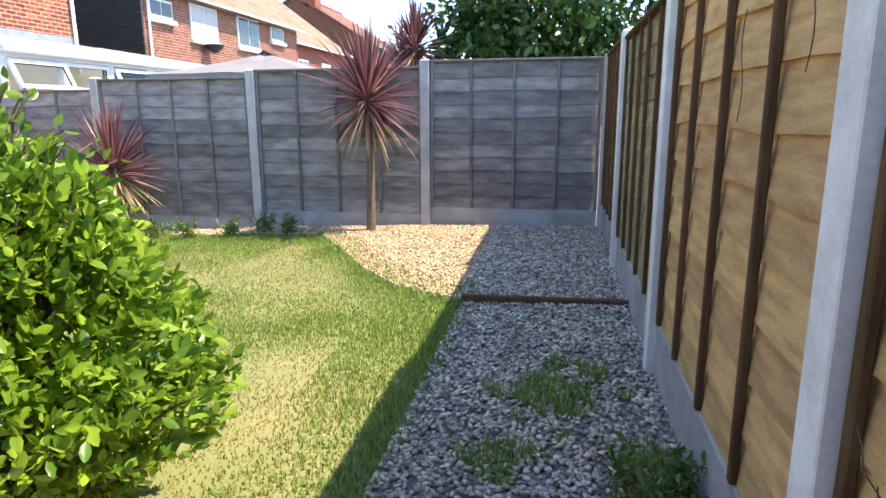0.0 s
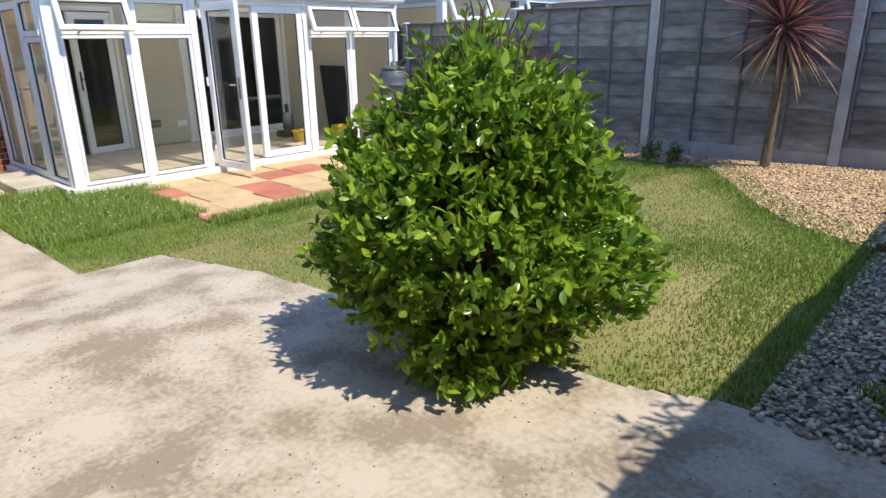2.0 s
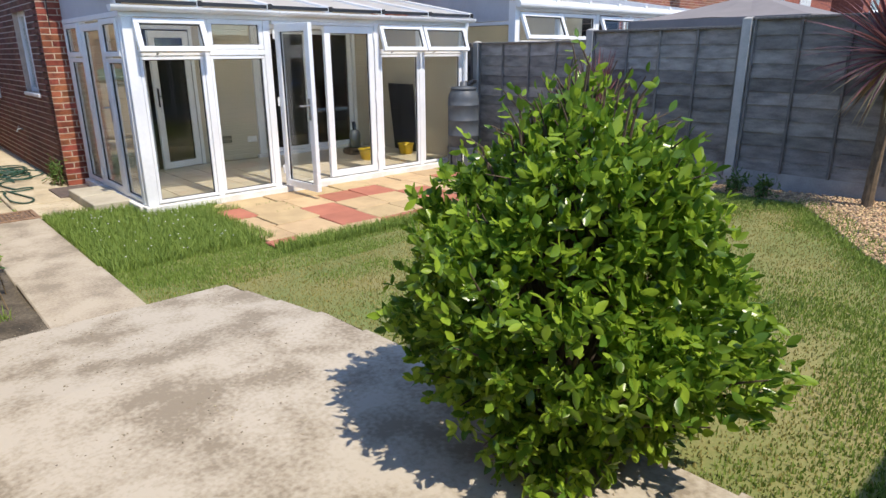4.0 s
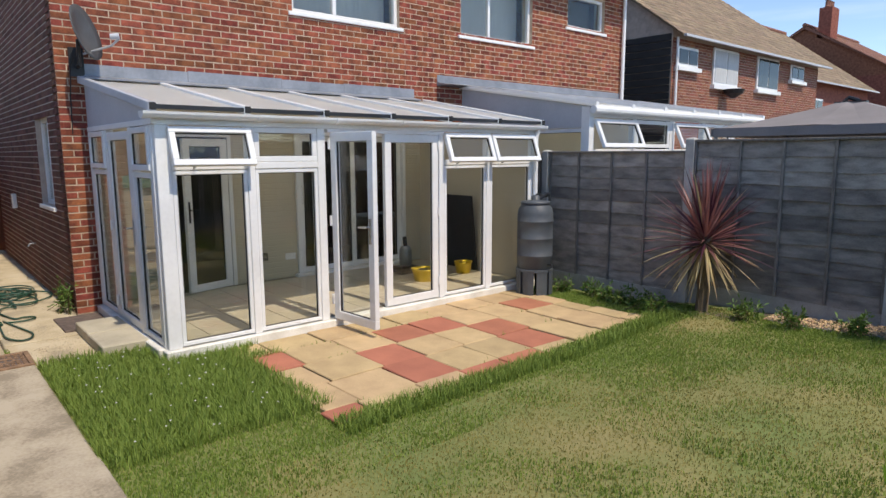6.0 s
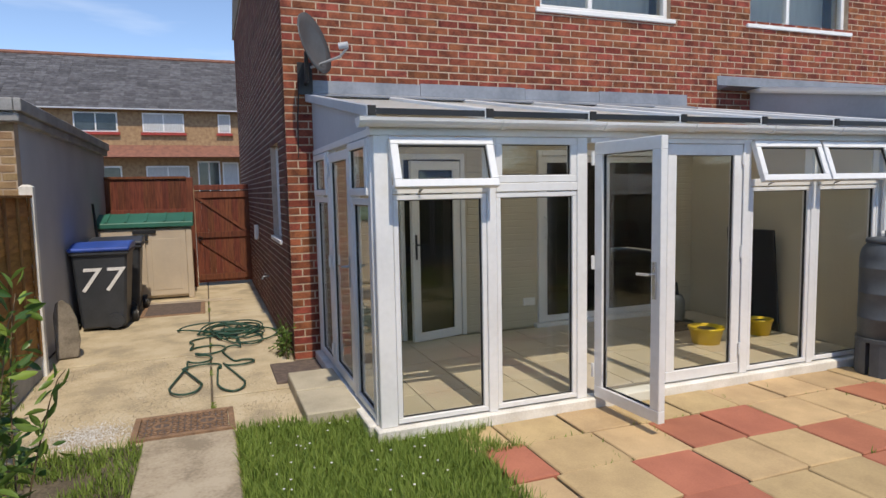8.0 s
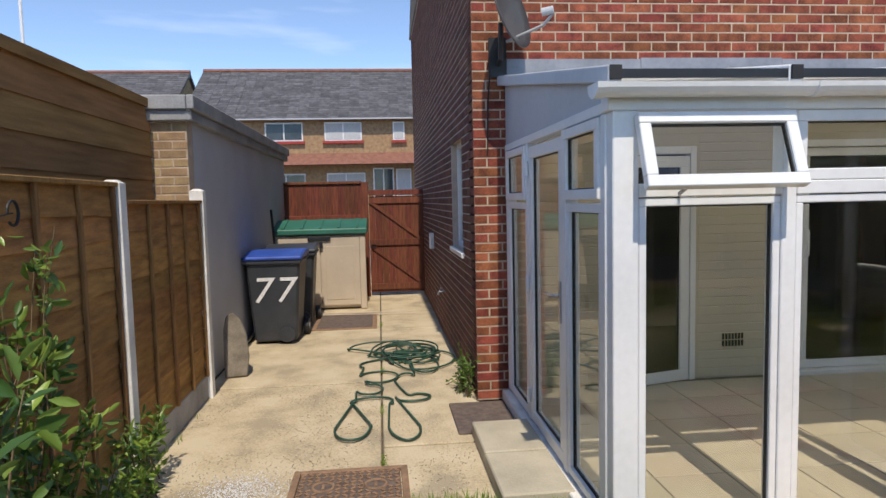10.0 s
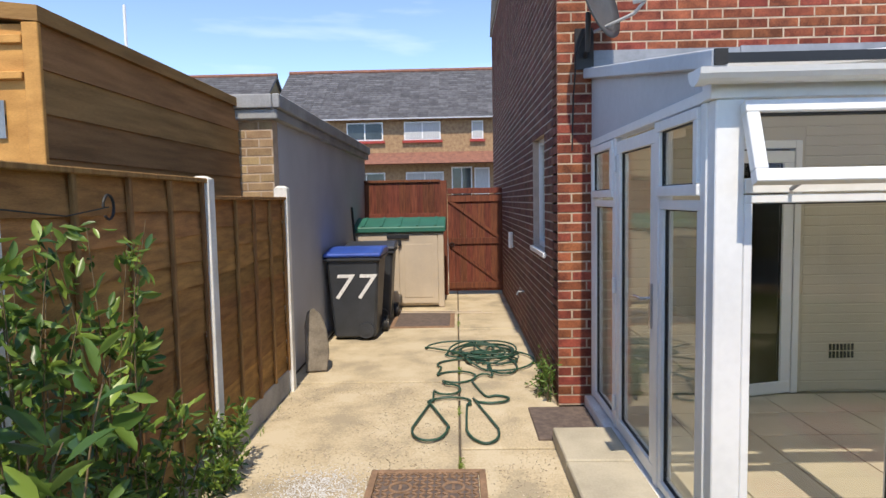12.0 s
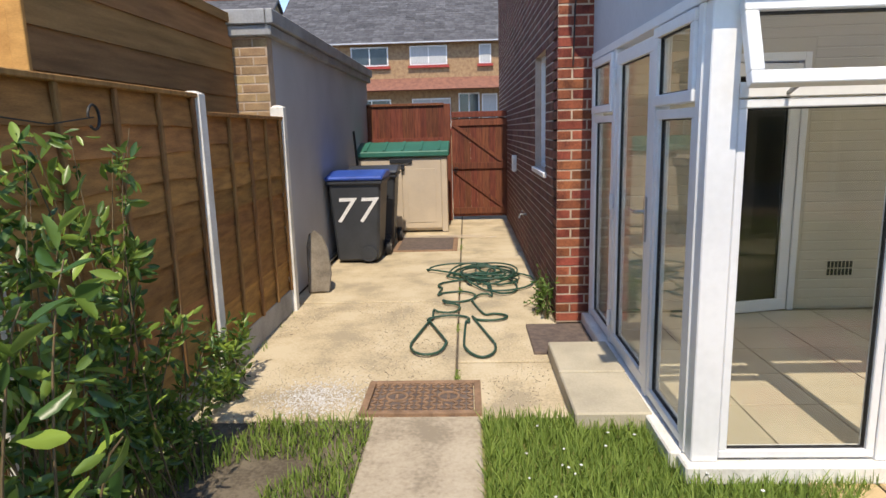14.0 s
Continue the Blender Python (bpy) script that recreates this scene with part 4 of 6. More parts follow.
part("downpipe", Shape().tube([(CX + 0.07, CY1 - 0.03, 2.06), (CX + 0.05, CY1 - 0.05, 1.95), (CX + 0.05, CY1 - 0.05, 1.2), (CX + 0.15, 6.3, 1.12)], 0.03, 10, True), WHITE, cons)
fl = thing("flashing", "grey lead flashing stepped along the brick wall", "flashing", kind="structure")
yy = [1.74, 2.85, 4.05, 5.0, 6.25]
for k in range(4):
    part("lead_sheet", Shape().prism([(HX + 0.002, 2.52), (HX + 0.2, 2.55), (HX + 0.2, 2.562), (HX + 0.02, 2.6), (HX + 0.014, 2.72 + 0.01 * (k % 2)), (HX + 0.002, 2.72 + 0.01 * (k % 2))], "y", yy[k] + 0.004, yy[k + 1]), LEAD, fl)
# floor inside
cf = thing("floor", "cream square floor tiles inside the conservatory", "floor", kind="structure")
part("screed", Shape().box(HX, CX - 0.08, CY0 + 0.02, CY1, 0.0, 0.086), GROUT, cf)
tile = Shape().box(0.004, 0.414, 0.004, 0.41, 0.08, 0.092).mesh("tile", 0.002)
for i in range(5):
    for j in range(11):
        part("tile", tile, TILE, cf, m=pose(HX + 0.07 + i * 0.42 + 0.0, CY0 + 0.03 + j * 0.415, 0))
# doors in the house wall
da = thing("door_1", "white back door with dark glass standing ajar", "door", pose(HX + 0.02, HY + 1.1, 0.09, 0, 0, 90), kind="structure")
part("door_frame", Shape().box(0, 0.05, -0.03, 0.06, 0, 1.93).box(0.67, 0.72, -0.03, 0.06, 0, 1.93).box(0.05, 0.67, -0.03, 0.06, 1.87, 1.93), WHITE, da, bevel=0.004)
dl = light_unit("door_leaf", da, 0.6, 1.84, pose(0.66, -0.04, 0.01, 0, 0, 14) @ pose(-0.6, 0, 0), 0.09, 0.05)
part("handle", Shape().box(0.03, 0.05, -0.012, 0, 0.85, 1.1).tube([(0.04, -0.01, 1.0), (0.04, -0.05, 1.0), (0.14, -0.05, 1.0)], 0.009, 8), DARK_BOARD, dl)
db = thing("door_2", "white sliding patio door with dark glass", "door", pose(HX + 0.02, HY + 2.7, 0.1, 0, 0, 90), kind="structure")
part("door_frame", Shape().box(0, 0.05, -0.03, 0.08, 0, 1.96).box(1.8, 1.85, -0.03, 0.08, 0, 1.96).box(0.05, 1.8, -0.03, 0.08, 1.9, 1.96).box(-0.05, 1.9, -0.08, 0.08, -0.01, 0.03), WHITE, db, bevel=0.004)
for k in range(2):
    dd = light_unit("door_leaf", db, 0.9, 1.86, pose(0.05 + k * 0.85, -0.01 + 0.04 * k, 0.035), 0.07, 0.035)
    if k == 0:
        part("handle", Shape().tube([(0.04, -0.002, 0.95), (0.04, -0.04, 0.97), (0.04, -0.04, 1.17), (0.04, -0.002, 1.19)], 0.009, 8), WHITE, dd)
av = thing("air_vent", "small black slotted air vent in the cream wall", "vent", pose(HX + 0.021, 3.56, 0.355, 0, 0, 90))
for k in range(7):
    part("slot", Shape().box(k * 0.028, k * 0.028 + 0.018, -0.004, 0.0, 0.0, 0.05).box(k * 0.028, k * 0.028 + 0.018, -0.004, 0.0, 0.06, 0.11), BLACK_RUB, av)
sk = thing("wall_socket", "white double socket on the cream wall", "socket", pose(HX + 0.021, 4.0, 0.34, 0, 0, 90))
part("plate", Shape().box(0, 0.15, -0.012, 0, 0, 0.085), WHITE, sk, bevel=0.003)
bd = thing("black_panel", "black flat panel leaning on the cream wall", "panel", pose(-8.95, CY1 - 0.13, 0.095, 6, 0, 0))
part("panel", Shape().box(0, 0.62, -0.03, 0, 0, 1.08), DARK_BOARD, bd, bevel=0.006)
for x, y, r in ((-8.3, 5.3, 0.16), (-8.35, 6.05, 0.12)):
    tb = thing("plastic_tub", "yellow plastic tub on the tiled floor", "tub", pose(x, y, 0.092))
    part("tub_body", Shape().lathe([(r * 0.8, 0), (r, 0.14), (r * 1.08, 0.15), (r * 1.08, 0.165), (r * 0.95, 0.165), (r * 0.78, 0.02)], 20), YELLOW, tb, smooth=True)
    part("contents", Shape().lathe([(r * 0.5, 0.03), (r * 0.85, 0.1), (r * 0.5, 0.15)], 12), DARK_BOARD, tb)
vac = thing("vacuum_cleaner", "dark upright vacuum cleaner on the tiled floor", "vacuum cleaner", pose(-8.9, 5.45, 0.092))
part("base", Shape().box(-0.13, 0.13, -0.17, 0.17, 0, 0.1), DARK_BOARD, vac, bevel=0.03)
part("canister", Shape().lathe([(0.07, 0.1), (0.09, 0.14), (0.09, 0.32), (0.06, 0.38)], 16), STEEL, vac, smooth=True)
part("handle", Shape().tube([(0, 0, 0.36), (-0.05, 0.02, 0.5)], 0.03, 8), DARK_BOARD, vac)

# ---- water butt ----
wb = thing("water_butt", "dark grey ribbed plastic water butt on a stand", "water butt", pose(-7.08, 6.1, gz(-7.08, 6.1) + 0.012) @ Matrix.Diagonal((1, 1, 1.06, 1)))
part("stand", Shape().lathe([(0.19, 0.26), (0.235, 0.27), (0.235, 0.3), (0.2, 0.305)], 24), BUTT, wb)
for k in range(8):
    a0, a1 = math.pi * 2 * k / 8 + 0.06, math.pi * 2 * (k + 1) / 8 - 0.1
    ring = [(0.23 * math.cos(a), 0.23 * math.sin(a)) for a in (a0, (a0 + a1) / 2, a1)] + [(0.19 * math.cos(a), 0.19 * math.sin(a)) for a in (a1, (a0 + a1) / 2, a0)]
    part("foot", Shape().prism(ring, "z", 0.0, 0.27), BUTT, wb)
barrel = [(0.2, 0.285), (0.218, 0.295)]
for z in (0.46, 0.66, 0.86):
    barrel += [(0.222, z - 0.01), (0.226, z - 0.006), (0.226, z + 0.006), (0.222, z + 0.01)]
part("barrel", Shape().lathe(barrel + [(0.222, 0.94), (0.21, 1.0), (0.175, 1.05), (0.17, 1.06)], 32), BUTT, wb, smooth=True)
lid = part("lid", Shape().lathe([(0.17, 1.055), (0.185, 1.06), (0.18, 1.09), (0.1, 1.1), (0.05, 1.105), (0.05, 1.15), (0.03, 1.16)], 32), BUTT, wb, smooth=True)
part("spout", Shape().tube([(0.2, 0, 0.36), (0.27, 0, 0.36), (0.28, 0, 0.33)], 0.014, 8), DARK_BOARD, wb)
part("filler_hose", Shape().tube([(0.0, 0.05, 1.1), (0.06, 0.12, 1.17), (0.02, 0.22, 1.16), (-0.1, 0.27, 1.13), (-0.2, 0.24, 1.14)], 0.022, 8), DARK_BOARD, wb)

# ---- satellite dish on the house corner ----
sdish = thing("satellite_dish", "dark grey satellite dish on the brick corner", "satellite dish", pose(HX + 0.3, 1.70, 2.98, 0, 0, 0))
R = look((0, 0, 0), (0.62, 0.76, 0.28)).to_quaternion().to_matrix().to_4x4()
prof = [(0.0001, 0.0), (0.1, -0.008), (0.2, -0.034), (0.27, -0.062)]
s = Shape()
n = 28
vs = [R @ Vector((r * 0.92 * math.cos(2 * math.pi * j / n), r * 1.05 * math.sin(2 * math.pi * j / n), z + o)) for o in (0, 0.012) for r, z in prof for j in range(n)]
fs = [(b + i * n + j, b + i * n + (j + 1) % n, b + (i + 1) * n + (j + 1) % n, b + (i + 1) * n + j) for b in (0, 4 * n) for i in range(3) for j in range(n)]
fs += [(3 * n + j, 3 * n + (j + 1) % n, 7 * n + (j + 1) % n, 7 * n + j) for j in range(n)]
part("dish", s.add(vs, fs), DISH, sdish, smooth=True)
part("arm", Shape().tube([(0, 0, -0.2), (0.08, 0.26, -0.1), (0.11, 0.33, -0.02)], 0.012, 8), STEEL, sdish)
part("receiver", Shape().tube([(0.11, 0.33, 0.0), (0.08, 0.25, -0.01)], 0.03, 12), PANEL_GREY, sdish)
part("bracket", Shape().box(-0.3, -0.275, -0.08, 0.06, -0.4, -0.1).tube([(-0.29, 0, -0.3), (-0.1, -0.02, -0.3), (-0.03, -0.03, -0.05)], 0.02, 8), DARK_BOARD, sdish)
part("cable", Shape().tube([(-0.05, -0.02, -0.1), (-0.2, -0.08, -0.3), (-0.292, -0.09, -0.6), (-0.292, -0.1, -1.0)], 0.006, 6), BLACK_RUB, sdish)

# ---- neighbour's conservatory and gazebo ----
nc = thing("neighbour_conservatory", "white lean-to conservatory beyond the grey fence", "conservatory")
NX, NY0, NY1 = -7.15, 7.25, 12.4
part("roof_sheet", Shape().prism([(HX + 0.003, 2.84), (NX + 0.1, 2.4), (NX + 0.1, 2.37), (HX + 0.003, 2.8)], "y", NY0 - 0.05, NY1), POLY, nc)
for k in range(7):
    y = NY0 + (NY1 - NY0) * k / 6
    part("glazing_bar", Shape().prism([(HX + 0.003, 2.87), (NX + 0.12, 2.43), (NX + 0.12, 2.36), (HX + 0.003, 2.79)], "y", y - 0.03, y + 0.03), WHITE, nc)
part("side_panel", Shape().prism([(HX + 0.01, 2.1), (NX, 2.1), (NX, 2.37), (HX + 0.01, 2.8)], "y", NY0, NY0 + 0.04), PANEL_GREY, nc)
part("eaves_beam", Shape().box(NX - 0.07, NX + 0.01, NY0, NY1, 2.24, 2.36), WHITE, nc, bevel=0.005)
part("gutter", Shape().tube([(NX + 0.09, NY0 - 0.05, 2.33), (NX + 0.09, NY1, 2.33)], 0.055, 10), WHITE, nc)
part("lead_flashing", Shape().prism([(HX + 0.002, 2.81), (HX + 0.2, 2.83), (HX + 0.02, 2.87), (HX + 0.01, 2.98), (HX + 0.002, 2.98)], "y", 6.72, 11.7), LEAD, nc)
part("base_wall", Shape().box(NX - 0.1, NX, NY0, NY1, 0, 0.6).box(HX + 0.01, NX - 0.1, NY0, NY0 + 0.1, 0, 0.6), BRICK_D, nc)
part("inner_wall", Shape().box(HX + 0.003, HX + 0.02, NY0 + 0.1, NY1, 0, 2.7), CREAM, nc)
part("corner_post", Shape().box(NX - 0.13, NX + 0.006, NY0 - 0.012, NY0 + 0.1, 0.6, 2.38), WHITE, nc, bevel=0.004)
for k in range(5):
    y0 = NY0 + 0.005 + k * 1.03
    part("mullion", Shape().box(NX - 0.07, NX, y0, y0 + 0.1, 0.6, 2.24), WHITE, nc)
    light_unit("window", nc, 0.92, 1.2, pose(NX, y0 + 0.105, 0.61, 0, 0, 90), 0.05)
    if k in (0, 2):
        light_unit("top_light", nc, 1.0, 0.42, pose(NX + 0.04, y0 + 0.08, 2.22, 0, 0, 90) @ pose(0, 0, 0, -24) @ pose(0, 0, -0.42), 0.06, 0.05)
    else:
        light_unit("top_light", nc, 0.92, 0.4, pose(NX, y0 + 0.105, 1.83, 0, 0, 90), 0.055)
for a, b in ((HX + 0.05, -8.5), (-8.45, NX - 0.1)):
    light_unit("window", nc, b - a, 1.48, pose(a, NY0 + 0.01, 0.61), 0.05)

gzb = thing("gazebo", "grey canvas gazebo canopy beyond the fence", "gazebo", pose(-5.05, 10.5, 0))
cs = Shape()
cv = []
for ring, z in ((1.35, 2.1), (0.95, 2.2), (0.5, 2.34), (0.18, 2.44)):
    for j in range(16):
        a = math.pi / 4 + 2 * math.pi * j / 16
        k = ring / max(abs(math.cos(a)), abs(math.sin(a)))
        cv.append((math.cos(a) * k, math.sin(a) * k, z + 0.015 * math.sin(j * 2.1)))
cs.add(cv, [(i * 16 + j, i * 16 + (j + 1) % 16, (i + 1) * 16 + (j + 1) % 16, (i + 1) * 16 + j) for i in range(3) for j in range(16)] + [tuple(range(48, 64))])
cs.prism([(1.36, 1.98), (1.36, 2.1), (1.34, 2.1), (1.34, 1.98)], "y", -1.36, 1.36).prism([(-1.36, 1.98), (-1.36, 2.1), (-1.34, 2.1), (-1.34, 1.98)], "y", -1.36, 1.36)
cs.prism([(1.36, 1.98), (1.36, 2.1), (1.34, 2.1), (1.34, 1.98)], "x", -1.33, 1.33).prism([(-1.36, 1.98), (-1.36, 2.1), (-1.34, 2.1), (-1.34, 1.98)], "x", -1.33, 1.33)
part("canopy", cs, CANVAS, gzb)
for a in (-1.3, 1.3):
    for b in (-1.3, 1.3):
        part("leg", Shape().tube([(a, b, 0), (a, b, 2.1)], 0.03, 8), STEEL, gzb)
part("vent_cap", Shape().box(-0.2, 0.2, -0.06, 0.06, 2.44, 2.47).tube([(-0.1, 0, 2.46), (-0.05, 0.05, 2.53), (0.1, 0, 2.47)], 0.03, 6), DARK_BOARD, gzb, "dark torn fabric cap")

# ---- side yard ----
gar = thing("garage", "grey rendered garage wall with felt fascia and brick end", "garage")
part("rendered_wall", Shape().box(-15.75, -10.46, -1.08, -0.86, 0, 2.34), RENDER_GREY, gar)
part("fascia", Shape().box(-15.82, -10.24, -3.9, -0.8, 2.34, 2.43), FASCIA, gar, bevel=0.01)
part("fascia_board", Shape().box(-15.84, -10.21, -0.83, -0.77, 2.431, 2.55).box(-10.27, -10.21, -3.9, -0.835, 2.431, 2.55), FASCIA, gar, bevel=0.008)
part("back_wall", Shape().box(-15.75, -10.5, -3.9, -3.7, 0, 2.34), RENDER_GREY, gar)
part("pipe", Shape().tube([(-14.5, -0.83, 0.05), (-12.5, -0.83, 0.06), (-11.2, -0.82, 0.05)], 0.02, 8), STEEL, gar)
E_ = brick_wall("wall_garage", pose(-10.3, -3.9, 0, 0, 0, 90), 3.04, 0.0, 2.34, [], BRICK_Y, MORTAR, "white-flecked yellow brick end wall of the garage", 0.15, joined=BRICK_Y)
# shed behind the brown fence
shed = thing("shed", "brown overlap boarded garden shed with orange door", "shed")
brd = Shape().add([(0, 0, 0), (3.05, 0, 0), (3.05, 0.012, 0.205), (0, 0.012, 0.205), (0, 0.02, 0), (3.05, 0.02, 0), (3.05, 0.02, 0.205), (0, 0.02, 0.205)],
                  [(0, 1, 2, 3), (4, 7, 6, 5), (0, 4, 5, 1), (3, 2, 6, 7), (0, 3, 7, 4), (1, 5, 6, 2)]).mesh("board")
for i in range(12):
    part("board", brd, SHED_WOOD, shed, m=pose(-7.7, -1.15, 0.05 + i * 0.2, 0, 0, 180))
part("corner_trim", Shape().box(-7.7, -7.672, -1.21, -1.135, 0.05, 2.45), SHED_DOOR, shed, bevel=0.004)
for i in range(8):
    part("front_board", Shape().box(-7.725, -7.7, -1.212 - (i + 1) * 0.24 + 0.004, -1.212 - i * 0.24, 0.05, 2.45), SHED_DOOR, shed, bevel=0.003)
part("door_rail", Shape().box(-7.699, -7.67, -2.9, -1.22, 2.2, 2.235).box(-7.699, -7.68, -2.9, -1.22, 2.36, 2.4), SHED_DOOR, shed, bevel=0.004)
part("hinge", Shape().box(-7.698, -7.688, -1.65, -1.32, 2.0, 2.05).box(-7.697, -7.686, -1.36, -1.32, 1.94, 2.11), STEEL, shed, "steel strap hinge")
part("roof", Shape().prism([(-1.13, 2.45), (-1.13, 2.52), (-3.2, 2.76), (-3.2, 2.69)], "x", -10.76, -7.67), SHED_WOOD, shed)
part("back_wall", Shape().box(-10.8, -7.8, -3.15, -3.1, 0, 2.66).box(-10.8, -10.77, -3.1, -1.18, 0, 2.5), SHED_WOOD, shed)
ae = thing("aerial_mast", "thin white aerial mast behind the shed", "aerial", pose(-17.5, -5.8, 0))
part("pole", Shape().tube([(0, 0, 0), (0, 0, 5.6)], 0.03, 8), WHITE, ae)

gate = thing("gate", "red-brown stained ledged and braced wooden gate", "gate", pose(-15.62, 0.56, 0, 0, 0, 90) @ Matrix.Diagonal((1.07, 1.0, 1.06, 1)))
for i in range(9):
    part("board", Shape().box(i * 0.098, i * 0.098 + 0.0975, 0.0, 0.02, 0.06, 1.62), GATE_WOOD, gate, bevel=0.002)
for z in (0.1, 0.82, 1.5):
    part("ledge", Shape().box(0, 0.88, -0.025, -0.001, z, z + 0.1), GATE_WOOD, gate, bevel=0.004)
for z in (0.2, 0.92):
    part("brace", Shape().add([(0.02, -0.024, z + 0.58), (0.1, -0.024, z + 0.58), (0.86, -0.024, z), (0.78, -0.024, z), (0.02, -0.002, z + 0.58), (0.1, -0.002, z + 0.58), (0.86, -0.002, z), (0.78, -0.002, z)],
                              [(0, 1, 2, 3), (4, 7, 6, 5), (0, 4, 5, 1), (1, 5, 6, 2), (2, 6, 7, 3), (3, 7, 4, 0)]), GATE_WOOD, gate)
part("latch_ring", Shape().tube([(0.06 + 0.03 * math.cos(a), -0.04, 0.82 + 0.03 * math.sin(a)) for a in [k * math.pi / 6 for k in range(13)]], 0.006, 6), DARK_BOARD, gate)
part("header", Shape().box(0.0, 0.95, -0.03, 0.03, 1.63, 1.72), GATE_WOOD, gate, bevel=0.006)
part("gatepost", Shape().box(-0.12, -0.01, -0.05, 0.06, 0, 1.85), GATE_WOOD, gate, bevel=0.006)
sf = thing("fence", "red-brown stained close-board fence beside the gate", "fence", pose(-15.62, -0.86, 0, 0, 0, 90) @ Matrix.Diagonal((1.0, 1.0, 1.1, 1)))
for i in range(13):
    part("board", Shape().box(i * 0.1, i * 0.1 + 0.0995, 0.0, 0.02, 0.03, 1.76), GATE_WOOD, sf, bevel=0.003)
part("capping", Shape().box(0, 1.3, -0.03, 0.04, 1.761, 1.8), GATE_WOOD, sf, bevel=0.004)
for z in (0.3, 1.2):
    part("rail", Shape().box(0, 1.3, -0.05, -0.001, z, z + 0.08), GATE_WOOD, sf, bevel=0.004)

stb = thing("storage_box", "beige plastic garden storage box with green lid", "storage box", pose(-14.35, -0.86, 0, 0, 0, 90) @ Matrix.Diagonal((1.06, 1.05, 1.1, 1)))
part("body", Shape().box(0.02, 1.28, 0.03, 0.72, 0.02, 1.04), STORE, stb, bevel=0.015)
for a, b in ((0.03, 0.645), (0.655, 1.2)):
    d_ = part("door", Shape().box(a, b, 0.0, 0.028, 0.06, 1.0).box(a + 0.07, b - 0.07, -0.006, 0.0, 0.14, 0.88), STORE, stb, bevel=0.008)
part("side_pilaster", Shape().box(1.205, 1.29, 0.0, 0.05, 0.0, 1.02), STORE, stb, bevel=0.008)
part("lid", Shape().prism([(-0.04, 1.045), (0.76, 1.05), (0.76, 1.22), (0.5, 1.24), (-0.04, 1.12)], "x", -0.02, 1.32), STORE_LID, stb, bevel=0.012)
for k in range(5):
    part("lid_rib", Shape().box(0.12 + k * 0.26, 0.16 + k * 0.26, 0.0, 0.5, 0, 0.012, pose(0, -0.02, 1.128, 12.4, 0, 0)), STORE_LID, stb)
part("latch", Shape().box(0.48, 0.8, -0.03, -0.007, 0.96, 1.02), DARK_BOARD, stb, "black latch bar", bevel=0.006)
part("padlock", Shape().box(0.64, 0.69, -0.045, -0.02, 0.86, 0.95), DARK_BOARD, stb, bevel=0.006)


def wheelie(m, label, lid_m, number):
    root = thing("wheelie_bin", label, "bin", m, "wheelie bins")
    b = Shape()
    lo, hi = [(-0.22, 0.0), (0.22, 0.0), (0.22, 0.5), (-0.22, 0.5)], [(-0.28, -0.06), (0.28, -0.06), (0.28, 0.62), (-0.28, 0.62)]
    b.add([(x, y, 0.03) for x, y in lo] + [(x, y, 0.98) for x, y in hi], [(3, 2, 1, 0), (0, 1, 5, 4), (1, 2, 6, 5), (2, 3, 7, 6), (3, 0, 4, 7), (4, 5, 6, 7)])
    part("body", b, BIN_BODY, root, bevel=0.025)
    part("rim", Shape().box(-0.3, 0.3, -0.085, 0.65, 0.94, 0.985), BIN_BODY, root, bevel=0.012)
    ld = part("lid", Shape().prism([(-0.1, 0.987), (-0.1, 1.03), (0.25, 1.08), (0.6, 1.07), (0.68, 1.03), (0.68, 0.987)], "x", -0.305, 0.305), lid_m, root, bevel=0.015)
    part("handle", Shape().tube([(-0.25, 0.7, 1.0), (0.25, 0.7, 1.0)], 0.018, 8), BIN_BODY, ld)
    for x in (-0.27, 0.27):
        w = part("wheel", Shape().tube([(x - 0.03, 0.5, 0.1), (x + 0.03, 0.5, 0.1)], 0.1, 20), BLACK_RUB, root)
        part("hub", Shape().tube([(x - 0.033, 0.5, 0.1), (x + 0.033, 0.5, 0.1)], 0.05, 12), STEEL, w)
    part("wheel_boss", Shape().tube([(0.12, 0.0, 0.12), (0.12, -0.045, 0.12)], 0.09, 20).tube([(0.12, -0.04, 0.12), (0.12, -0.055, 0.12)], 0.045, 16), BIN_BODY, root)
    if number:
        cu = bpy.data.curves.new("house_number", "FONT")
        cu.body, cu.size, cu.extrude, cu.align_x, cu.offset = "77", 0.42, 0.003, "CENTER", 0.0
        cu.shear, cu.space_character = 0.18, 1.12
        cu.materials.append(PAINT77)
        ob = new("house_number", cu)
        ob.parent = root
        ob.matrix_basis = pose(-0.01, -0.036, 0.5, 93.6, 0, 0)
        tagged(ob, "hand-painted white number 77")
    return root


wheelie(pose(-12.12, -0.5, 0, 0, 0, 90) @ Matrix.Diagonal((1.1, 1.05, 1.0, 1)), "charcoal wheelie bin with blue lid and painted number", BIN_LID, True)
wheelie(pose(-13.1, -0.44, 0, 0, 0, 92) @ Matrix.Diagonal((1.1, 1.05, 1.0, 1)), "charcoal wheelie bin with dark lid", BIN_BODY, False)

# hose heaped on the concrete
hz = thing("garden_hose", "tangled dark green garden hose lying on concrete", "hose")
rng = random.Random(11)
pts = []


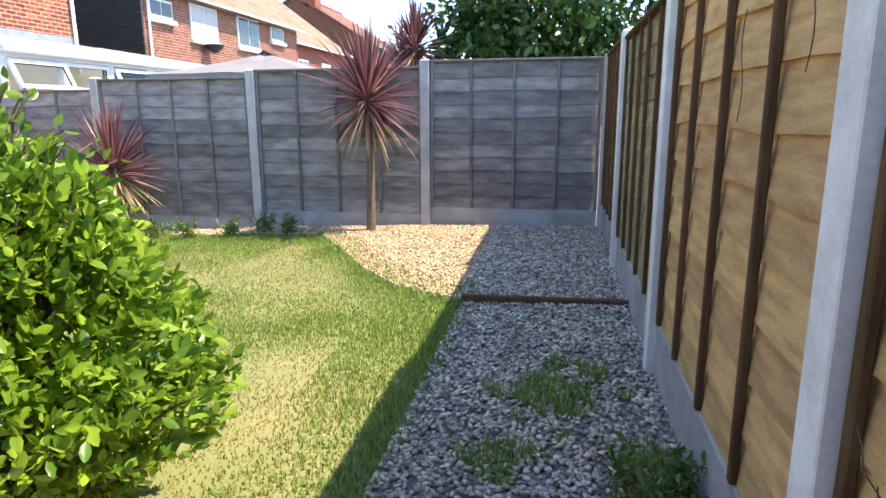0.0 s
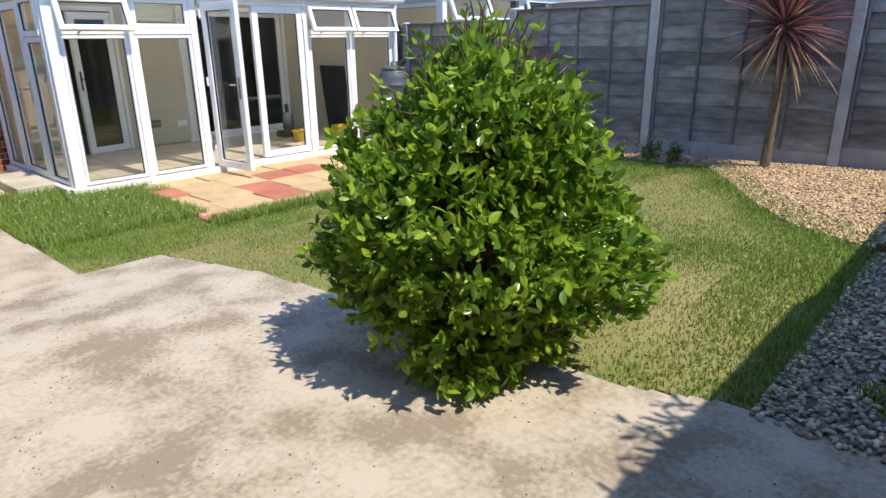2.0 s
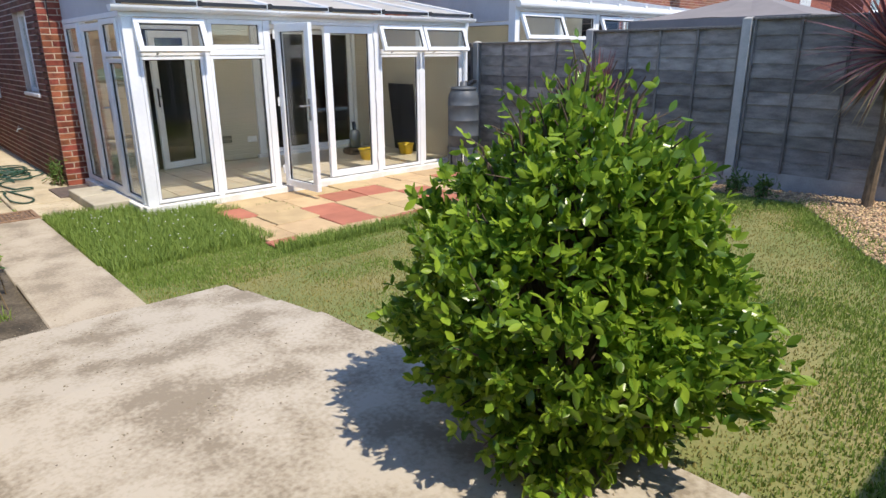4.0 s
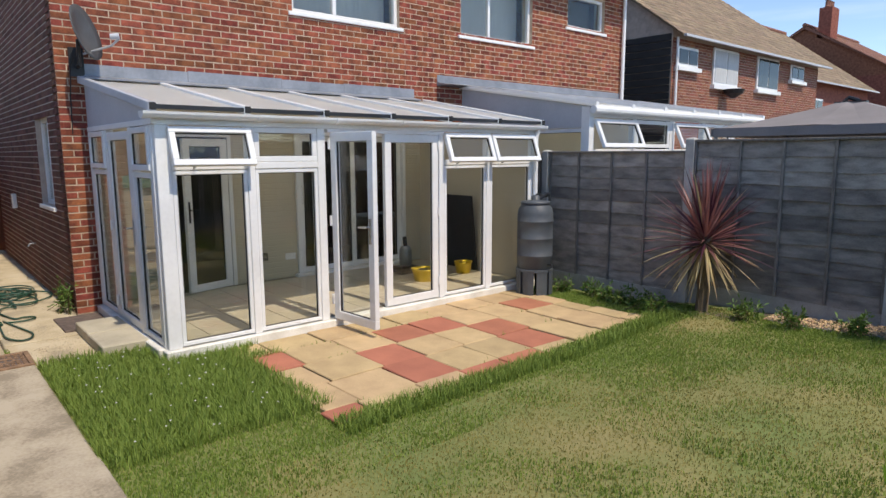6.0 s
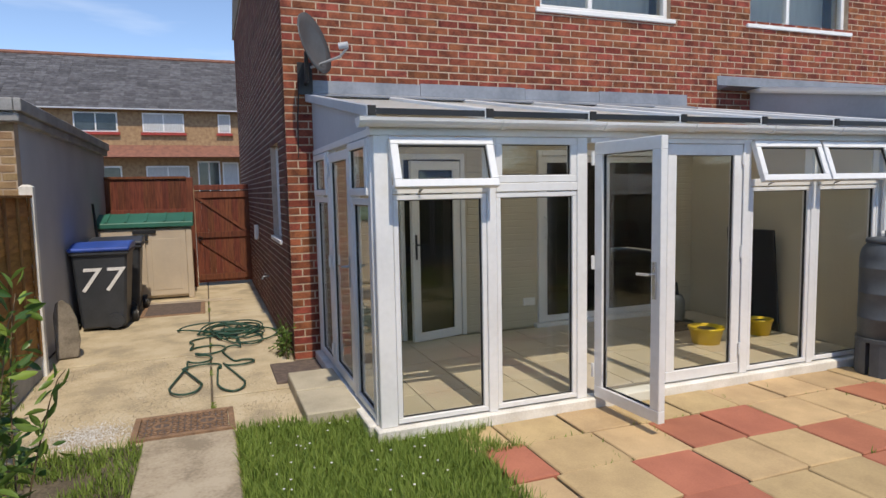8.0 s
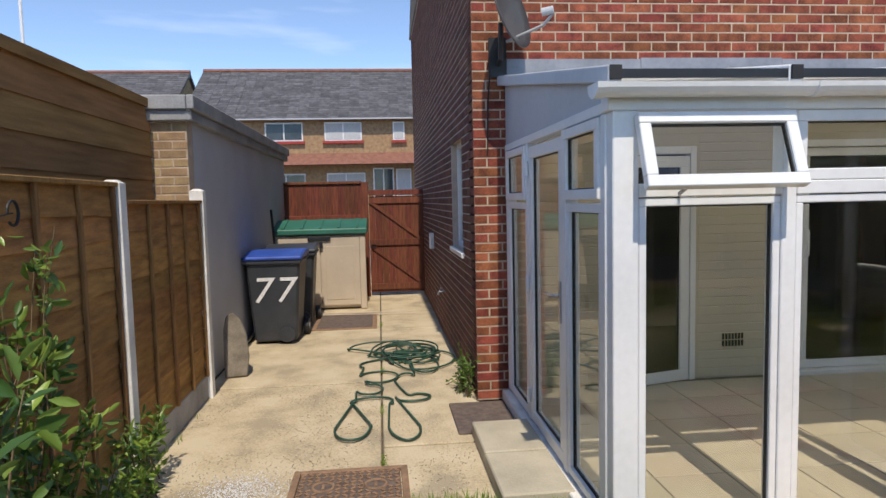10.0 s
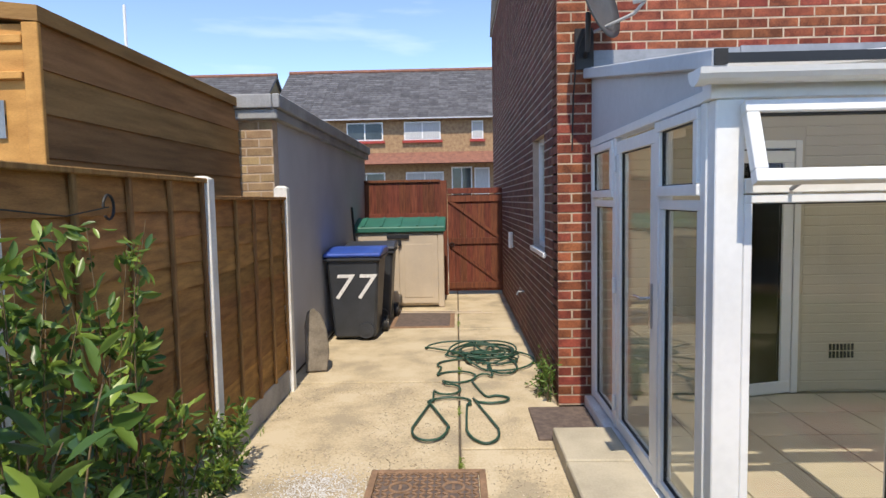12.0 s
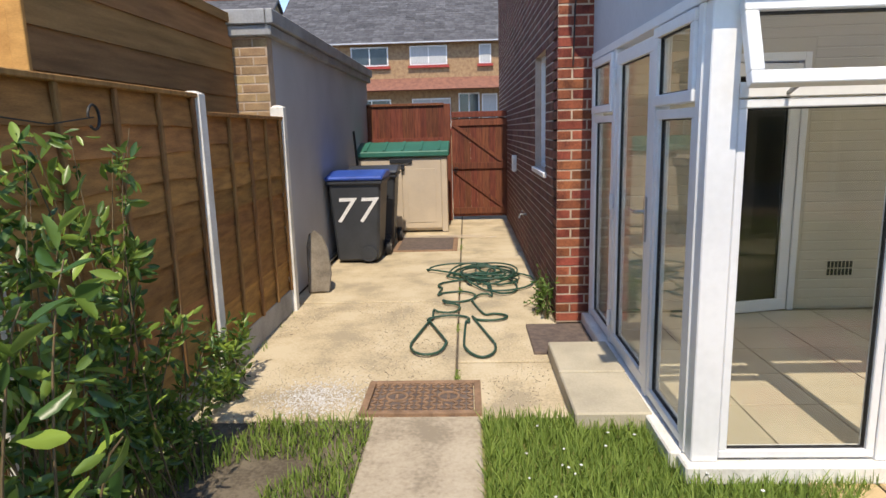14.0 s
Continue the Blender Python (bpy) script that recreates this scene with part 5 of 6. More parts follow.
def arc(cx, cy, rx, ry, a0, a1, n, tilt=0.0):
    for k in range(n):
        a = radians(a0 + (a1 - a0) * k / (n - 1))
        x, y = rx * math.cos(a), ry * math.sin(a)
        c, s_ = math.cos(tilt), math.sin(tilt)
        pts.append((cx + x * c - y * s_, cy + x * s_ + y * c, 0.014 + 0.05 * abs(math.sin(len(pts) * 0.37)) * (1 if cx < -11.2 else 0.12)))


for k in range(9):
    arc(-11.3 + rng.uniform(-0.2, 0.25), 0.98 + rng.uniform(-0.16, 0.16), rng.uniform(0.16, 0.42), rng.uniform(0.16, 0.38), 360 * k + rng.uniform(-40, 0), 360 * k + 300, 14, rng.uniform(-0.4, 0.4))
arc(-11.6, 0.72, 0.12, 0.36, 60, 300, 12)
arc(-10.85, 1.13, 0.3, 0.14, 200, -120, 16)
arc(-10.2, 0.95, 0.35, 0.13, 150, 250, 7)
arc(-9.82, 0.97, 0.1, 0.14, 200, -90, 10)
arc(-9.14, 0.87, 0.24, 0.11, 105, -105, 14, 0.1)
arc(-9.72, 0.77, 0.05, 0.03, 0, 90, 3)
arc(-9.76, 0.63, 0.11, 0.17, 60, 300, 12)
arc(-9.18, 0.5, 0.23, 0.125, 105, -105, 14, -0.05)
arc(-9.75, 0.5, 0.05, 0.02, -90, -180, 3)
arc(-10.1, 0.6, 0.14, 0.12, -60, 180, 10)
arc(-10.48, 0.68, 0.18, 0.18, -40, 250, 14)
arc(-10.9, 0.8, 0.22, 0.3, 300, 160, 10)
sm = []
for i in range(len(pts) - 1):
    p0, p1, p2, p3 = (Vector(pts[max(0, min(len(pts) - 1, i + d))]) for d in (-1, 0, 1, 2))
    for t_ in (0, 0.34, 0.67):
        sm.append(0.5 * ((2 * p1) + (p2 - p0) * t_ + (2 * p0 - 5 * p1 + 4 * p2 - p3) * t_ ** 2 + (3 * p1 - p0 - 3 * p2 + p3) * t_ ** 3))
part("hose", Shape().tube(sm, 0.0095, 7), HOSE_M, hz, smooth=True)

mh = thing("manhole_cover", "rusty cast iron manhole cover with raised pattern", "manhole cover", pose(-8.275, 0.52, 0.004))
part("frame", Shape().box(-0.23, 0.23, -0.34, -0.3, -0.02, 0.012).box(-0.23, 0.23, 0.3, 0.34, -0.02, 0.012).box(-0.23, -0.19, -0.3, 0.3, -0.02, 0.012).box(0.19, 0.23, -0.3, 0.3, -0.02, 0.012), RUST, mh, bevel=0.003)
part("plate", Shape().box(-0.185, 0.185, -0.295, 0.295, -0.02, 0.004), MAT_M, mh)
sp = Shape()
for i in range(9):
    for j in range(14):
        x, y = -0.165 + i * 0.041, -0.275 + j * 0.0423
        if min(math.hypot(x, y - 0.15), math.hypot(x, y + 0.15)) > 0.085:
            sp.box(-0.017, 0.017, -0.008, 0.008, 0.003, 0.012, pose(x, y, 0, 0, 0, 45 if (i + j) % 2 else -45))
part("studs", sp, RUST, mh, kind="stuff")
for y in (-0.15, 0.15):
    part("key_ring", Shape().tube([(0.06 * math.cos(a), y + 0.06 * math.sin(a), 0.006) for a in [k * math.pi / 10 for k in range(21)]], 0.009, 6, False).box(-0.03, 0.03, y - 0.008, y + 0.008, 0.003, 0.012), RUST, mh)
dc = thing("drain_cover", "brown square drain cover set in the concrete", "drain cover", pose(-13.35, 0.24, 0.0))
part("frame", Shape().box(-0.55, 0.55, -0.42, 0.42, -0.02, 0.008), RUST, dc, bevel=0.004)
part("plate", Shape().box(-0.49, 0.49, -0.36, 0.36, -0.01, 0.014), MAT_M, dc, bevel=0.004)
dm = thing("drain_plate", "dark speckled drain plate beside the conservatory step", "drain cover", pose(-9.25, 1.44, 0.0, 0, 0, 0))
part("plate", Shape().box(-0.36, 0.28, -0.2, 0.24, -0.02, 0.02), MAT_M, dm, bevel=0.006)
for a, b, z in ((-8.95, -8.42, 0.1), (-8.41, -7.86, 0.095)):
    tagged(part("step_slab", Shape().box(a, b, 1.33, 1.72, 0.0, z), STEP, None, bevel=0.008), "grey concrete step slab by the conservatory door", "step", "step slabs")
for k, (y0, dx) in enumerate(((-0.45, 0.0), (-0.3, 0.14))):
    tagged(part("garden_cane", Shape().tube([(-13.95 + dx, y0, 0.02), (-13.8 + dx, y0 + 1.5, 0.025)], 0.008, 6), STORE, None), "thin bamboo garden cane lying on concrete", "cane", "garden canes")
bs = Shape().prism([(0, 0), (0.2, 0), (0.23, 0.18), (0.21, 0.4), (0.16, 0.54), (0.09, 0.61), (0.03, 0.58), (0, 0.45)], "x", 0, 0.05)
tagged(part("broken_slab", bs, DARK_STONE, None, bevel=0.01, m=pose(-10.75, -0.76, 0.0, 0, -14, 12)), "broken grey paving slab leaning by the post", "slab")
br = thing("broom_handle", "black pole with pale end leaning on the garage wall", "pole", pose(-14.15, -0.74, 0.0, 3, 4, 0) @ Matrix.Diagonal((1, 1, 1.15, 1)))
part("pole", Shape().tube([(0, 0, 0.7), (0, 0, 1.35)], 0.018, 8), DARK_BOARD, br)
part("tip", Shape().tube([(0, 0, 0), (0, 0, 0.7)], 0.016, 8), WHITE, br)
tp = thing("outside_tap", "small metal outside tap on the side wall", "tap", pose(-12.1, HY - 0.007, 0.55))
part("tap_body", Shape().tube([(0, 0, 0), (0, -0.07, 0), (0, -0.09, -0.04)], 0.014, 8), STEEL, tp)
part("tap_handle", Shape().tube([(-0.03, -0.05, 0.04), (0.03, -0.05, 0.04)], 0.008, 6), STEEL, tp)
mb = thing("meter_box", "small white box on the side wall", "meter box", pose(-13.6, HY - 0.007, 0.95))
part("box", Shape().box(0, 0.12, -0.06, 0, 0, 0.22), WHITE, mb, bevel=0.006)
hk = thing("fence_hook", "black metal hook with wire on the brown fence", "hook", pose(-7.4, LY + 0.05, 1.62))
part("hook", Shape().tube([(0.04 * math.cos(a), 0.02, 0.05 * math.sin(a)) for a in [k * math.pi / 8 for k in range(15)]], 0.006, 6), BLACK_RUB, hk)
part("wire", Shape().tube([(0, 0.02, 0), (0.3, 0.03, -0.03), (0.62, 0.02, 0.0)], 0.003, 5), BLACK_RUB, hk)

# ---- plants ----
prng = np.random.default_rng(5)
# a pointed oval leaf with a fold, unit length along z
LEAF_V = np.array([(0, 0, 0), (0.2, 0.05, 0.3), (0.24, 0.07, 0.55), (0.13, 0.03, 0.85), (0, -0.03, 1.0), (-0.13, 0.03, 0.85), (-0.24, 0.07, 0.55), (-0.2, 0.05, 0.3), (0, 0.0, 0.5)])
LEAF_F = np.array([(0, 1, 8), (1, 2, 8), (2, 3, 8), (3, 4, 8), (4, 5, 8), (5, 6, 8), (6, 7, 8), (7, 0, 8)])


def unit(v):
    return v / np.linalg.norm(v, axis=-1, keepdims=True)


def shrub(name, label, category, base, centre, radii, n_twigs, per, size, leaf_m, stem_m, singles=0, taper=0.25, seed=1, twig=0.22, root=None):
    """A shrub: branches from the base to twigs all round an uneven oval, each ending in a rosette of leaves."""
    g = np.random.default_rng(seed)
    root = root or thing(name, label, category, pose(*base))
    c = np.array(centre) - np.array(base)
    d = unit(g.normal(size=(n_twigs, 3)))
    lump = 1 + 0.13 * np.sin(d[:, 0] * 5 + seed) * np.sin(d[:, 1] * 4.3 + 1) + 0.1 * np.sin(d[:, 2] * 7 + d[:, 0] * 3)
    rad = g.uniform(0.5, 1.0, n_twigs) ** 0.45 * lump
    tip = c + d * np.array(radii) * rad[:, None]
    # egg shape: narrower towards the top
    hh = (tip[:, 2] - c[2]) / radii[2]
    k = 1 - taper * np.clip(hh, -0.1, 1) - 0.14 * np.clip(-hh - 0.35, 0, 1)
    tip[:, :2] = c[:2] + (tip[:, :2] - c[:2]) * k[:, None]
    tip[:, 2] = np.maximum(tip[:, 2], 0.06)
    out = unit(d + np.array([0, 0, 0.55]) + g.normal(size=d.shape) * 0.25)
    s = Shape()
    for i in range(0, n_twigs, max(1, n_twigs // 90)):
        mid_ = np.array([c[0] * 0.4 + tip[i, 0] * 0.45, c[1] * 0.4 + tip[i, 1] * 0.45, tip[i, 2] * 0.5])
        s.tube([(g.normal() * 0.05, g.normal() * 0.05, -0.03), mid_, tip[i] - out[i] * 0.05, tip[i] + out[i] * 0.03], [0.014, 0.009, 0.004, 0.002], 5)
    part("branchwork", s, stem_m, root, kind="stuff")
    t = np.repeat(np.arange(n_twigs), per)
    n = len(t)
    along = g.uniform(-1, 0.15, n)
    ax = unit(out[t] * g.uniform(0.2, 1.0, n)[:, None] + g.normal(size=(n, 3)) * 0.62)
    at = tip[t] + out[t] * (along * twig)[:, None]
    at[:, 2] = np.maximum(at[:, 2], 0.03)
    sz = size * g.uniform(0.65, 1.25, n)
    turn = frames_of(ax, g.uniform(0, 6.3, n))
    keep = np.ones(n, bool)
    if singles:
        pick = np.argsort(-np.linalg.norm((at - c) / np.array(radii), axis=1) + 0.35 * (at[:, 1] - c[1]))[:singles]
        keep[pick] = False
        one = fast_mesh("leaf", LEAF_V * size, LEAF_F)
        for i in pick:
            m = Matrix([[*turn[i][r] * (sz[i] / size), at[i][r]] for r in range(3)] + [[0, 0, 0, 1]])
            part("leaf", one, leaf_m, root, m=m)
    part("leaves", strew("leaves", LEAF_V, LEAF_F, at[keep], turn[keep], sz[keep]), leaf_m, root, kind="stuff")
    return root


bush = shrub("bush", "rounded glossy bright-green bush at the concrete edge", "bush", (-1.72, 1.42, gz(-1.7, 1.4)), (-1.68, 1.40, 0.85), (0.62, 0.58, 0.64), 2100, 12, 0.05, BUSH_L, BARK, 280, 0.24, 3, 0.12)
g2 = np.random.default_rng(8)
# upright shoots on the bush
shrub("bush", "", "", (-1.72, 1.42, gz(-1.7, 1.4)), (-1.66, 1.42, 1.36), (0.36, 0.34, 0.3), 120, 9, 0.045, BUSH_L, BARK, 0, 0.5, 9, 0.3, bush)


def tree(base, label, h, radii, n, size, seed):
    g = np.random.default_rng(seed)
    root = thing("tree", label, "tree", pose(*base))
    s = Shape().tube([(0, 0, -0.1), (0.05, 0.02, h * 0.4), (0.0, 0.1, h * 0.75)], [0.14, 0.1, 0.05], 10)
    clumps = []
    for k in range(44):
        d = unit(g.normal(size=3))
        p = np.array([0, 0, h * 0.62]) + d * np.array(radii) * g.uniform(0.45, 1.0)
        s.tube([(0, 0, h * 0.35), (p[0] * 0.5, p[1] * 0.5, h * 0.35 + (p[2] - h * 0.35) * 0.6), p], [0.05, 0.03, 0.008], 5)
        clumps.append(p)
    part("trunk", s, BARK, root)
    cl_ = np.array(clumps)
    t = g.integers(0, len(cl_), n)
    at = cl_[t] + g.normal(size=(n, 3)) * np.array([0.3, 0.3, 0.24])
    ax = unit(g.normal(size=(n, 3)) + np.array([0, 0, 0.2]) + unit(at - cl_[t]) * 0.6)
    part("crown", strew("crown", LEAF_V, LEAF_F, at, frames_of(ax, g.uniform(0, 6.3, n)), size * g.uniform(0.6, 1.3, n)), TREE_L, root, kind="stuff")


tree((-0.35, 9.3, 0.2), "dark green leafy tree behind the grey fence", 3.6, (1.55, 1.1, 1.35), 13000, 0.13, 21)
tree((1.9, 8.9, 0.2), "dark green leafy tree behind the side fence", 3.6, (1.2, 1.1, 1.5), 8000, 0.13, 22)


def cordyline(base, h, n, length, label, seed, leans=False, stem=0.05, dry_from=0.88):
    """A cordyline: a slim trunk and a burst of arching sword leaves, the lowest dry."""
    g = random.Random(seed)
    root = thing("cordyline", label, "palm plant", pose(*base))
    part("trunk", Shape().tube([(0, 0, -0.05), (0.015, 0, h * 0.5), (0, 0, h)], [stem, stem * 0.8, stem * 0.9], 10), TRUNK, root)
    live, dry = Shape(), Shape()
    for i in range(n):
        f = (i + 0.5) / n
        el = radians(88 - 150 * f ** 1.15 + g.uniform(-8, 8)) if not leans else radians(85 - 95 * f + g.uniform(-8, 8))
        az = i * 2.39996 + g.uniform(-0.2, 0.2)
        L = length * g.uniform(0.75, 1.1) * (1.0 if f < 0.8 else 0.8)
        w = 0.017 * g.uniform(0.8, 1.2)
        d = Vector((math.cos(az) * math.cos(el), math.sin(az) * math.cos(el), math.sin(el)))
        side = Vector((-math.sin(az), math.cos(az), 0))
        p = Vector((0, 0, h - 0.12 * f)) + d * 0.03
        vs = []
        segs = 5
        for k in range(segs + 1):
            u = k / segs
            ww = w * (0.55 + 1.2 * u if u < 0.35 else (1 - u) / 0.65 * 0.97 + 0.03)
            up = side.cross(d).normalized()
            vs += [p - side * ww + up * ww * 0.45, p, p + side * ww + up * ww * 0.45]
            p = p + d * (L / segs)
            d = (d + Vector((0, 0, -0.055 - 0.05 * f))).normalized()
        fs = [(k * 3 + a, k * 3 + a + 1, k * 3 + a + 4, k * 3 + a + 3) for k in range(segs) for a in (0, 1)]
        (dry if f > dry_from or g.random() < 0.06 else live).add(vs, fs)
    for nm, s_, m_ in (("leaves", live, CORD), ("dry_leaves", dry, CORD_DRY)):
        me = bpy.data.meshes.new(nm)
        me.from_pydata(s_.v, [], s_.f)
        part(nm, me, m_, root, kind="stuff")
    return root


cordyline((-2.02, 6.42, gz(-2, 6.4)), 1.42, 260, 0.78, "purple cordyline on a slim trunk in gravel", 2)
cordyline((-5.03, 6.4, gz(-5, 6.4)), 0.78, 230, 0.74, "purple-brown cordyline on a short trunk by the fence", 3, False, 0.07, 0.7)
cordyline((-1.95, 8.4, 0.2), 2.15, 200, 0.62, "purple cordyline beyond the grey fence", 4)
cordyline((-2.25, 8.9, 0.2), 2.0, 150, 0.6, "purple cordyline beyond the grey fence", 6)


def climber(base, n_stems, h, spread, per, size, seed, label, lean=0.0, mat_l=None):
    g = np.random.default_rng(seed)
    root = thing("climbing_plant", label, "climbing plant", pose(*base))
    s = Shape()
    at, ax = [], []
    for i in range(n_stems):
        a = g.uniform(0, 6.28)
        H = h * g.uniform(0.35, 1.0)
        ex, ey = math.cos(a) * spread[0] * g.uniform(0.2, 1), math.sin(a) * spread[1] * g.uniform(0.2, 1) + lean * H
        p0 = np.array([g.normal() * 0.12, g.normal() * 0.06, -0.03])
        p1 = np.array([ex * 0.35 + g.normal() * 0.05, ey * 0.3, H * 0.5])
        p2 = np.array([ex * 0.8, ey * 0.75, H * 0.88])
        p3 = np.array([ex * 1.15, ey, H * g.uniform(0.85, 1.05)])
        q = [(1 - t) ** 3 * p0 + 3 * t * (1 - t) ** 2 * p1 + 3 * t * t * (1 - t) * p2 + t ** 3 * p3 for t in np.linspace(0, 1, 9)]
        s.tube(q, [0.0045 - 0.0004 * k for k in range(9)], 5)
        for k in range(per):
            t = g.uniform(0.12, 1.0)
            j = min(7, int(t * 8))
            pp = q[j] + (q[j + 1] - q[j]) * (t * 8 - j)
            side = unit(g.normal(size=3) + np.array([0, 0, 0.25]))
            for w in range(3):
                at.append(pp + side * 0.02 * w + g.normal(size=3) * 0.012)
                ax.append(unit(side + g.normal(size=3) * 0.5))
    at, ax = np.array(at), np.array(ax)
    at[:, 2] = np.maximum(at[:, 2], 0.02)
    part("stemwork", s, STEM, root, kind="stuff")
    part("leaves", strew("leaves", LEAF_V * np.array([0.8, 1.5, 1.15]), LEAF_F, at, frames_of(ax, g.uniform(0, 6.3, len(at))), size * g.uniform(0.6, 1.25, len(at))), mat_l or VINE_L, root, kind="stuff")


climber((-7.0, -0.52, 0), 24, 1.8, (0.5, 0.14), 13, 0.062, 31, "leafy green climber against the brown fence")
climber((-7.5, -0.52, 0), 12, 0.75, (0.45, 0.2), 22, 0.05, 32, "low leafy climber under the brown fence")
climber((-6.5, -0.48, 0), 24, 1.6, (0.4, 0.18), 15, 0.06, 33, "dense leafy green shrub against the fence")
climber((-7.2, -0.6, 0), 2, 1.9, (0.1, 0.08), 16, 0.07, 35, "single tall leafy shoot by the fence")
climber((-6.1, -0.45, 0), 9, 1.8, (0.25, 0.15), 18, 0.085, 36, "tall leafy green shrub against the brown fence")
climber((-5.6, 0.1, 0), 16, 1.75, (0.2, 0.24), 16, 0.06, 38, "tall loose leafy shrub beside the concrete path")
climber((-8.35, -0.64, 0), 12, 0.5, (0.5, 0.08), 18, 0.05, 34, "small ivy shoots at the gravel board")
climber((-9.9, 1.42, 0), 14, 0.35, (0.3, 0.05), 12, 0.035, 37, "small weeds growing against the brick wall", 0, WEED_L)

# dry vine stems on the larch fence
vine = thing("dry_vine", "thin dry vine stems clinging to the larch fence", "climbing plant", pose(RX - 0.05, 0.9, 0.3))
vr = random.Random(3)
for k in range(9):
    y, z = vr.uniform(-0.4, -0.1), vr.uniform(0.2, 0.9)
    q = [(0.0, y, z)]
    for st_ in range(14):
        y += vr.uniform(-0.03, 0.04)
        z += vr.uniform(-0.02, 0.07)
        q.append((vr.uniform(-0.02, 0.0), y, min(z, 1.85)))
    part("stem", Shape().tube(q, 0.0014, 5), BARK, vine)
for k, (y, z) in enumerate(((0.45, 1.55), (0.9, 1.45))):
    part("tendril", Shape().tube([(0.02, y + 0.02 * math.sin(k_ * 0.8), z - 0.035 * k_) for k_ in range(9)], 0.0014, 5), BARK, vine)
climber((RX - 0.03, 1.35, 2.0), 6, 0.2, (0.12, 0.5), 10, 0.06, 91, "ivy shoots over the top of the fence", 0, WEED_L)
climber((RX - 0.06, 1.15, 0.5), 5, 0.35, (0.06, 0.12), 8, 0.045, 92, "small ivy shoot at the fence post", 0, WEED_L)

# ---- grass ----
gr = np.random.default_rng(12)


def grass(name, label, n, x0, x1, y0, y1, keep, hmin, hmax, material, lift=0.0, lean=0.45, width=0.0035):
    x, y = gr.uniform(x0, x1, n), gr.uniform(y0, y1, n)
    ok = np.array([keep(a, b) for a, b in zip(x, y)])
    x, y = x[ok], y[ok]
    n = len(x)
    z = gz_np(x, y) - 0.015 + lift
    h = gr.uniform(hmin, hmax, n)
    az, ln = gr.uniform(0, 6.28, n), gr.uniform(0, lean, n)
    dx, dy = np.cos(az), np.sin(az)
    wx, wy = -np.sin(az + gr.normal(size=n) * 0.5) * width, np.cos(az + gr.normal(size=n) * 0.5) * width
    v = np.empty((n, 5, 3))
    v[:, 0] = np.stack([x - wx, y - wy, z], 1)
    v[:, 1] = np.stack([x + wx, y + wy, z], 1)
    mx_, my_ = x + dx * h * ln * 0.4, y + dy * h * ln * 0.4
    v[:, 2] = np.stack([mx_ + wx * 0.8, my_ + wy * 0.8, z + h * 0.6], 1)
    v[:, 3] = np.stack([mx_ - wx * 0.8, my_ - wy * 0.8, z + h * 0.6], 1)
    v[:, 4] = np.stack([x + dx * h * ln, y + dy * h * ln, z + h], 1)
    base = (np.arange(n) * 5)[:, None, None]
    f = (np.array([(0, 1, 2), (0, 2, 3), (3, 2, 4)])[None] + base).reshape(-1, 3)
    me = fast_mesh(name, v.reshape(-1, 3), f)
    me.materials.append(material)
    return tagged(new(name, me), label, "grass", kind="stuff")


def greenness(x, y):
    v = noise.noise((x * 0.55 + 3, y * 0.55, 1.0)) * 0.75 + noise.noise((x * 1.8, y * 1.8, 5.0)) * 0.5 + 0.15
    edge = min(abs(x + 0.65), 0.6) if y < 4 else 0.6
    if y > 4 and x > -4.4:
        edge = min(edge, max(0, curve_y(x) - y))
    if x < -5.0:
        v += 0.5
    if y < 3.2 and -4.6 < x < -1.2:
        v -= 0.45
    v -= 0.55 * math.exp(-((x + 4.1) / 1.1) ** 2 - ((y - 3.3) / 0.9) ** 2) + 0.45 * math.exp(-((x + 1.2) / 0.45) ** 2 - ((y - 2.4) / 0.6) ** 2)
    return v + (0.55 - edge) * 0.9


fy = FY - 0.1
lawn_ok = lambda x, y: in_lawn(x, y) and not (in_patio(x, y) and x < -5.33) and y < fy
grass("grass", "short green lawn grass", 420000, -8.0, -0.6, 0.86, 6.6, lambda x, y: lawn_ok(x, y) and greenness(x, y) + gr.uniform(-0.35, 0.35) > 0.0, 0.012, 0.032, GRASS_M)
grass("grass", "short straw-dry lawn grass", 170000, -8.0, -0.6, 0.86, 6.6, lambda x, y: lawn_ok(x, y) and greenness(x, y) + gr.uniform(-0.4, 0.4) < 0.12, 0.008, 0.022, GRASS_DRY)
# longer tufts at the edges
grass("grass", "long green tufts along the patio and path", 30000, -8.0, -5.6, 0.86, 2.6, lambda x, y: (x < CX + 0.05 and y < 1.72 or x > CX + 0.05) and y < 2.5 + 0.15 * math.sin(x * 9) and not (x > -6.9 and y > 2.28), 0.04, 0.11, GRASS_M, 0.0, 0.9, 0.003)
grass("grass", "long green tufts in front of the patio", 9000, -5.33, -5.08, 2.1, 6.1, lambda x, y: True, 0.04, 0.11, GRASS_M, 0.0, 0.8)
grass("grass", "long green tufts along the gravel", 20000, -2.6, -0.5, 1.7, 6.3, lambda x, y: (abs(x + 0.68) < 0.09 and y < 4.0) or (x < -0.6 and -0.28 < curve_y(x) - 0.0 - y + 0.12 < 0.28), 0.025, 0.075, GRASS_M, 0.0, 0.8, 0.0035)
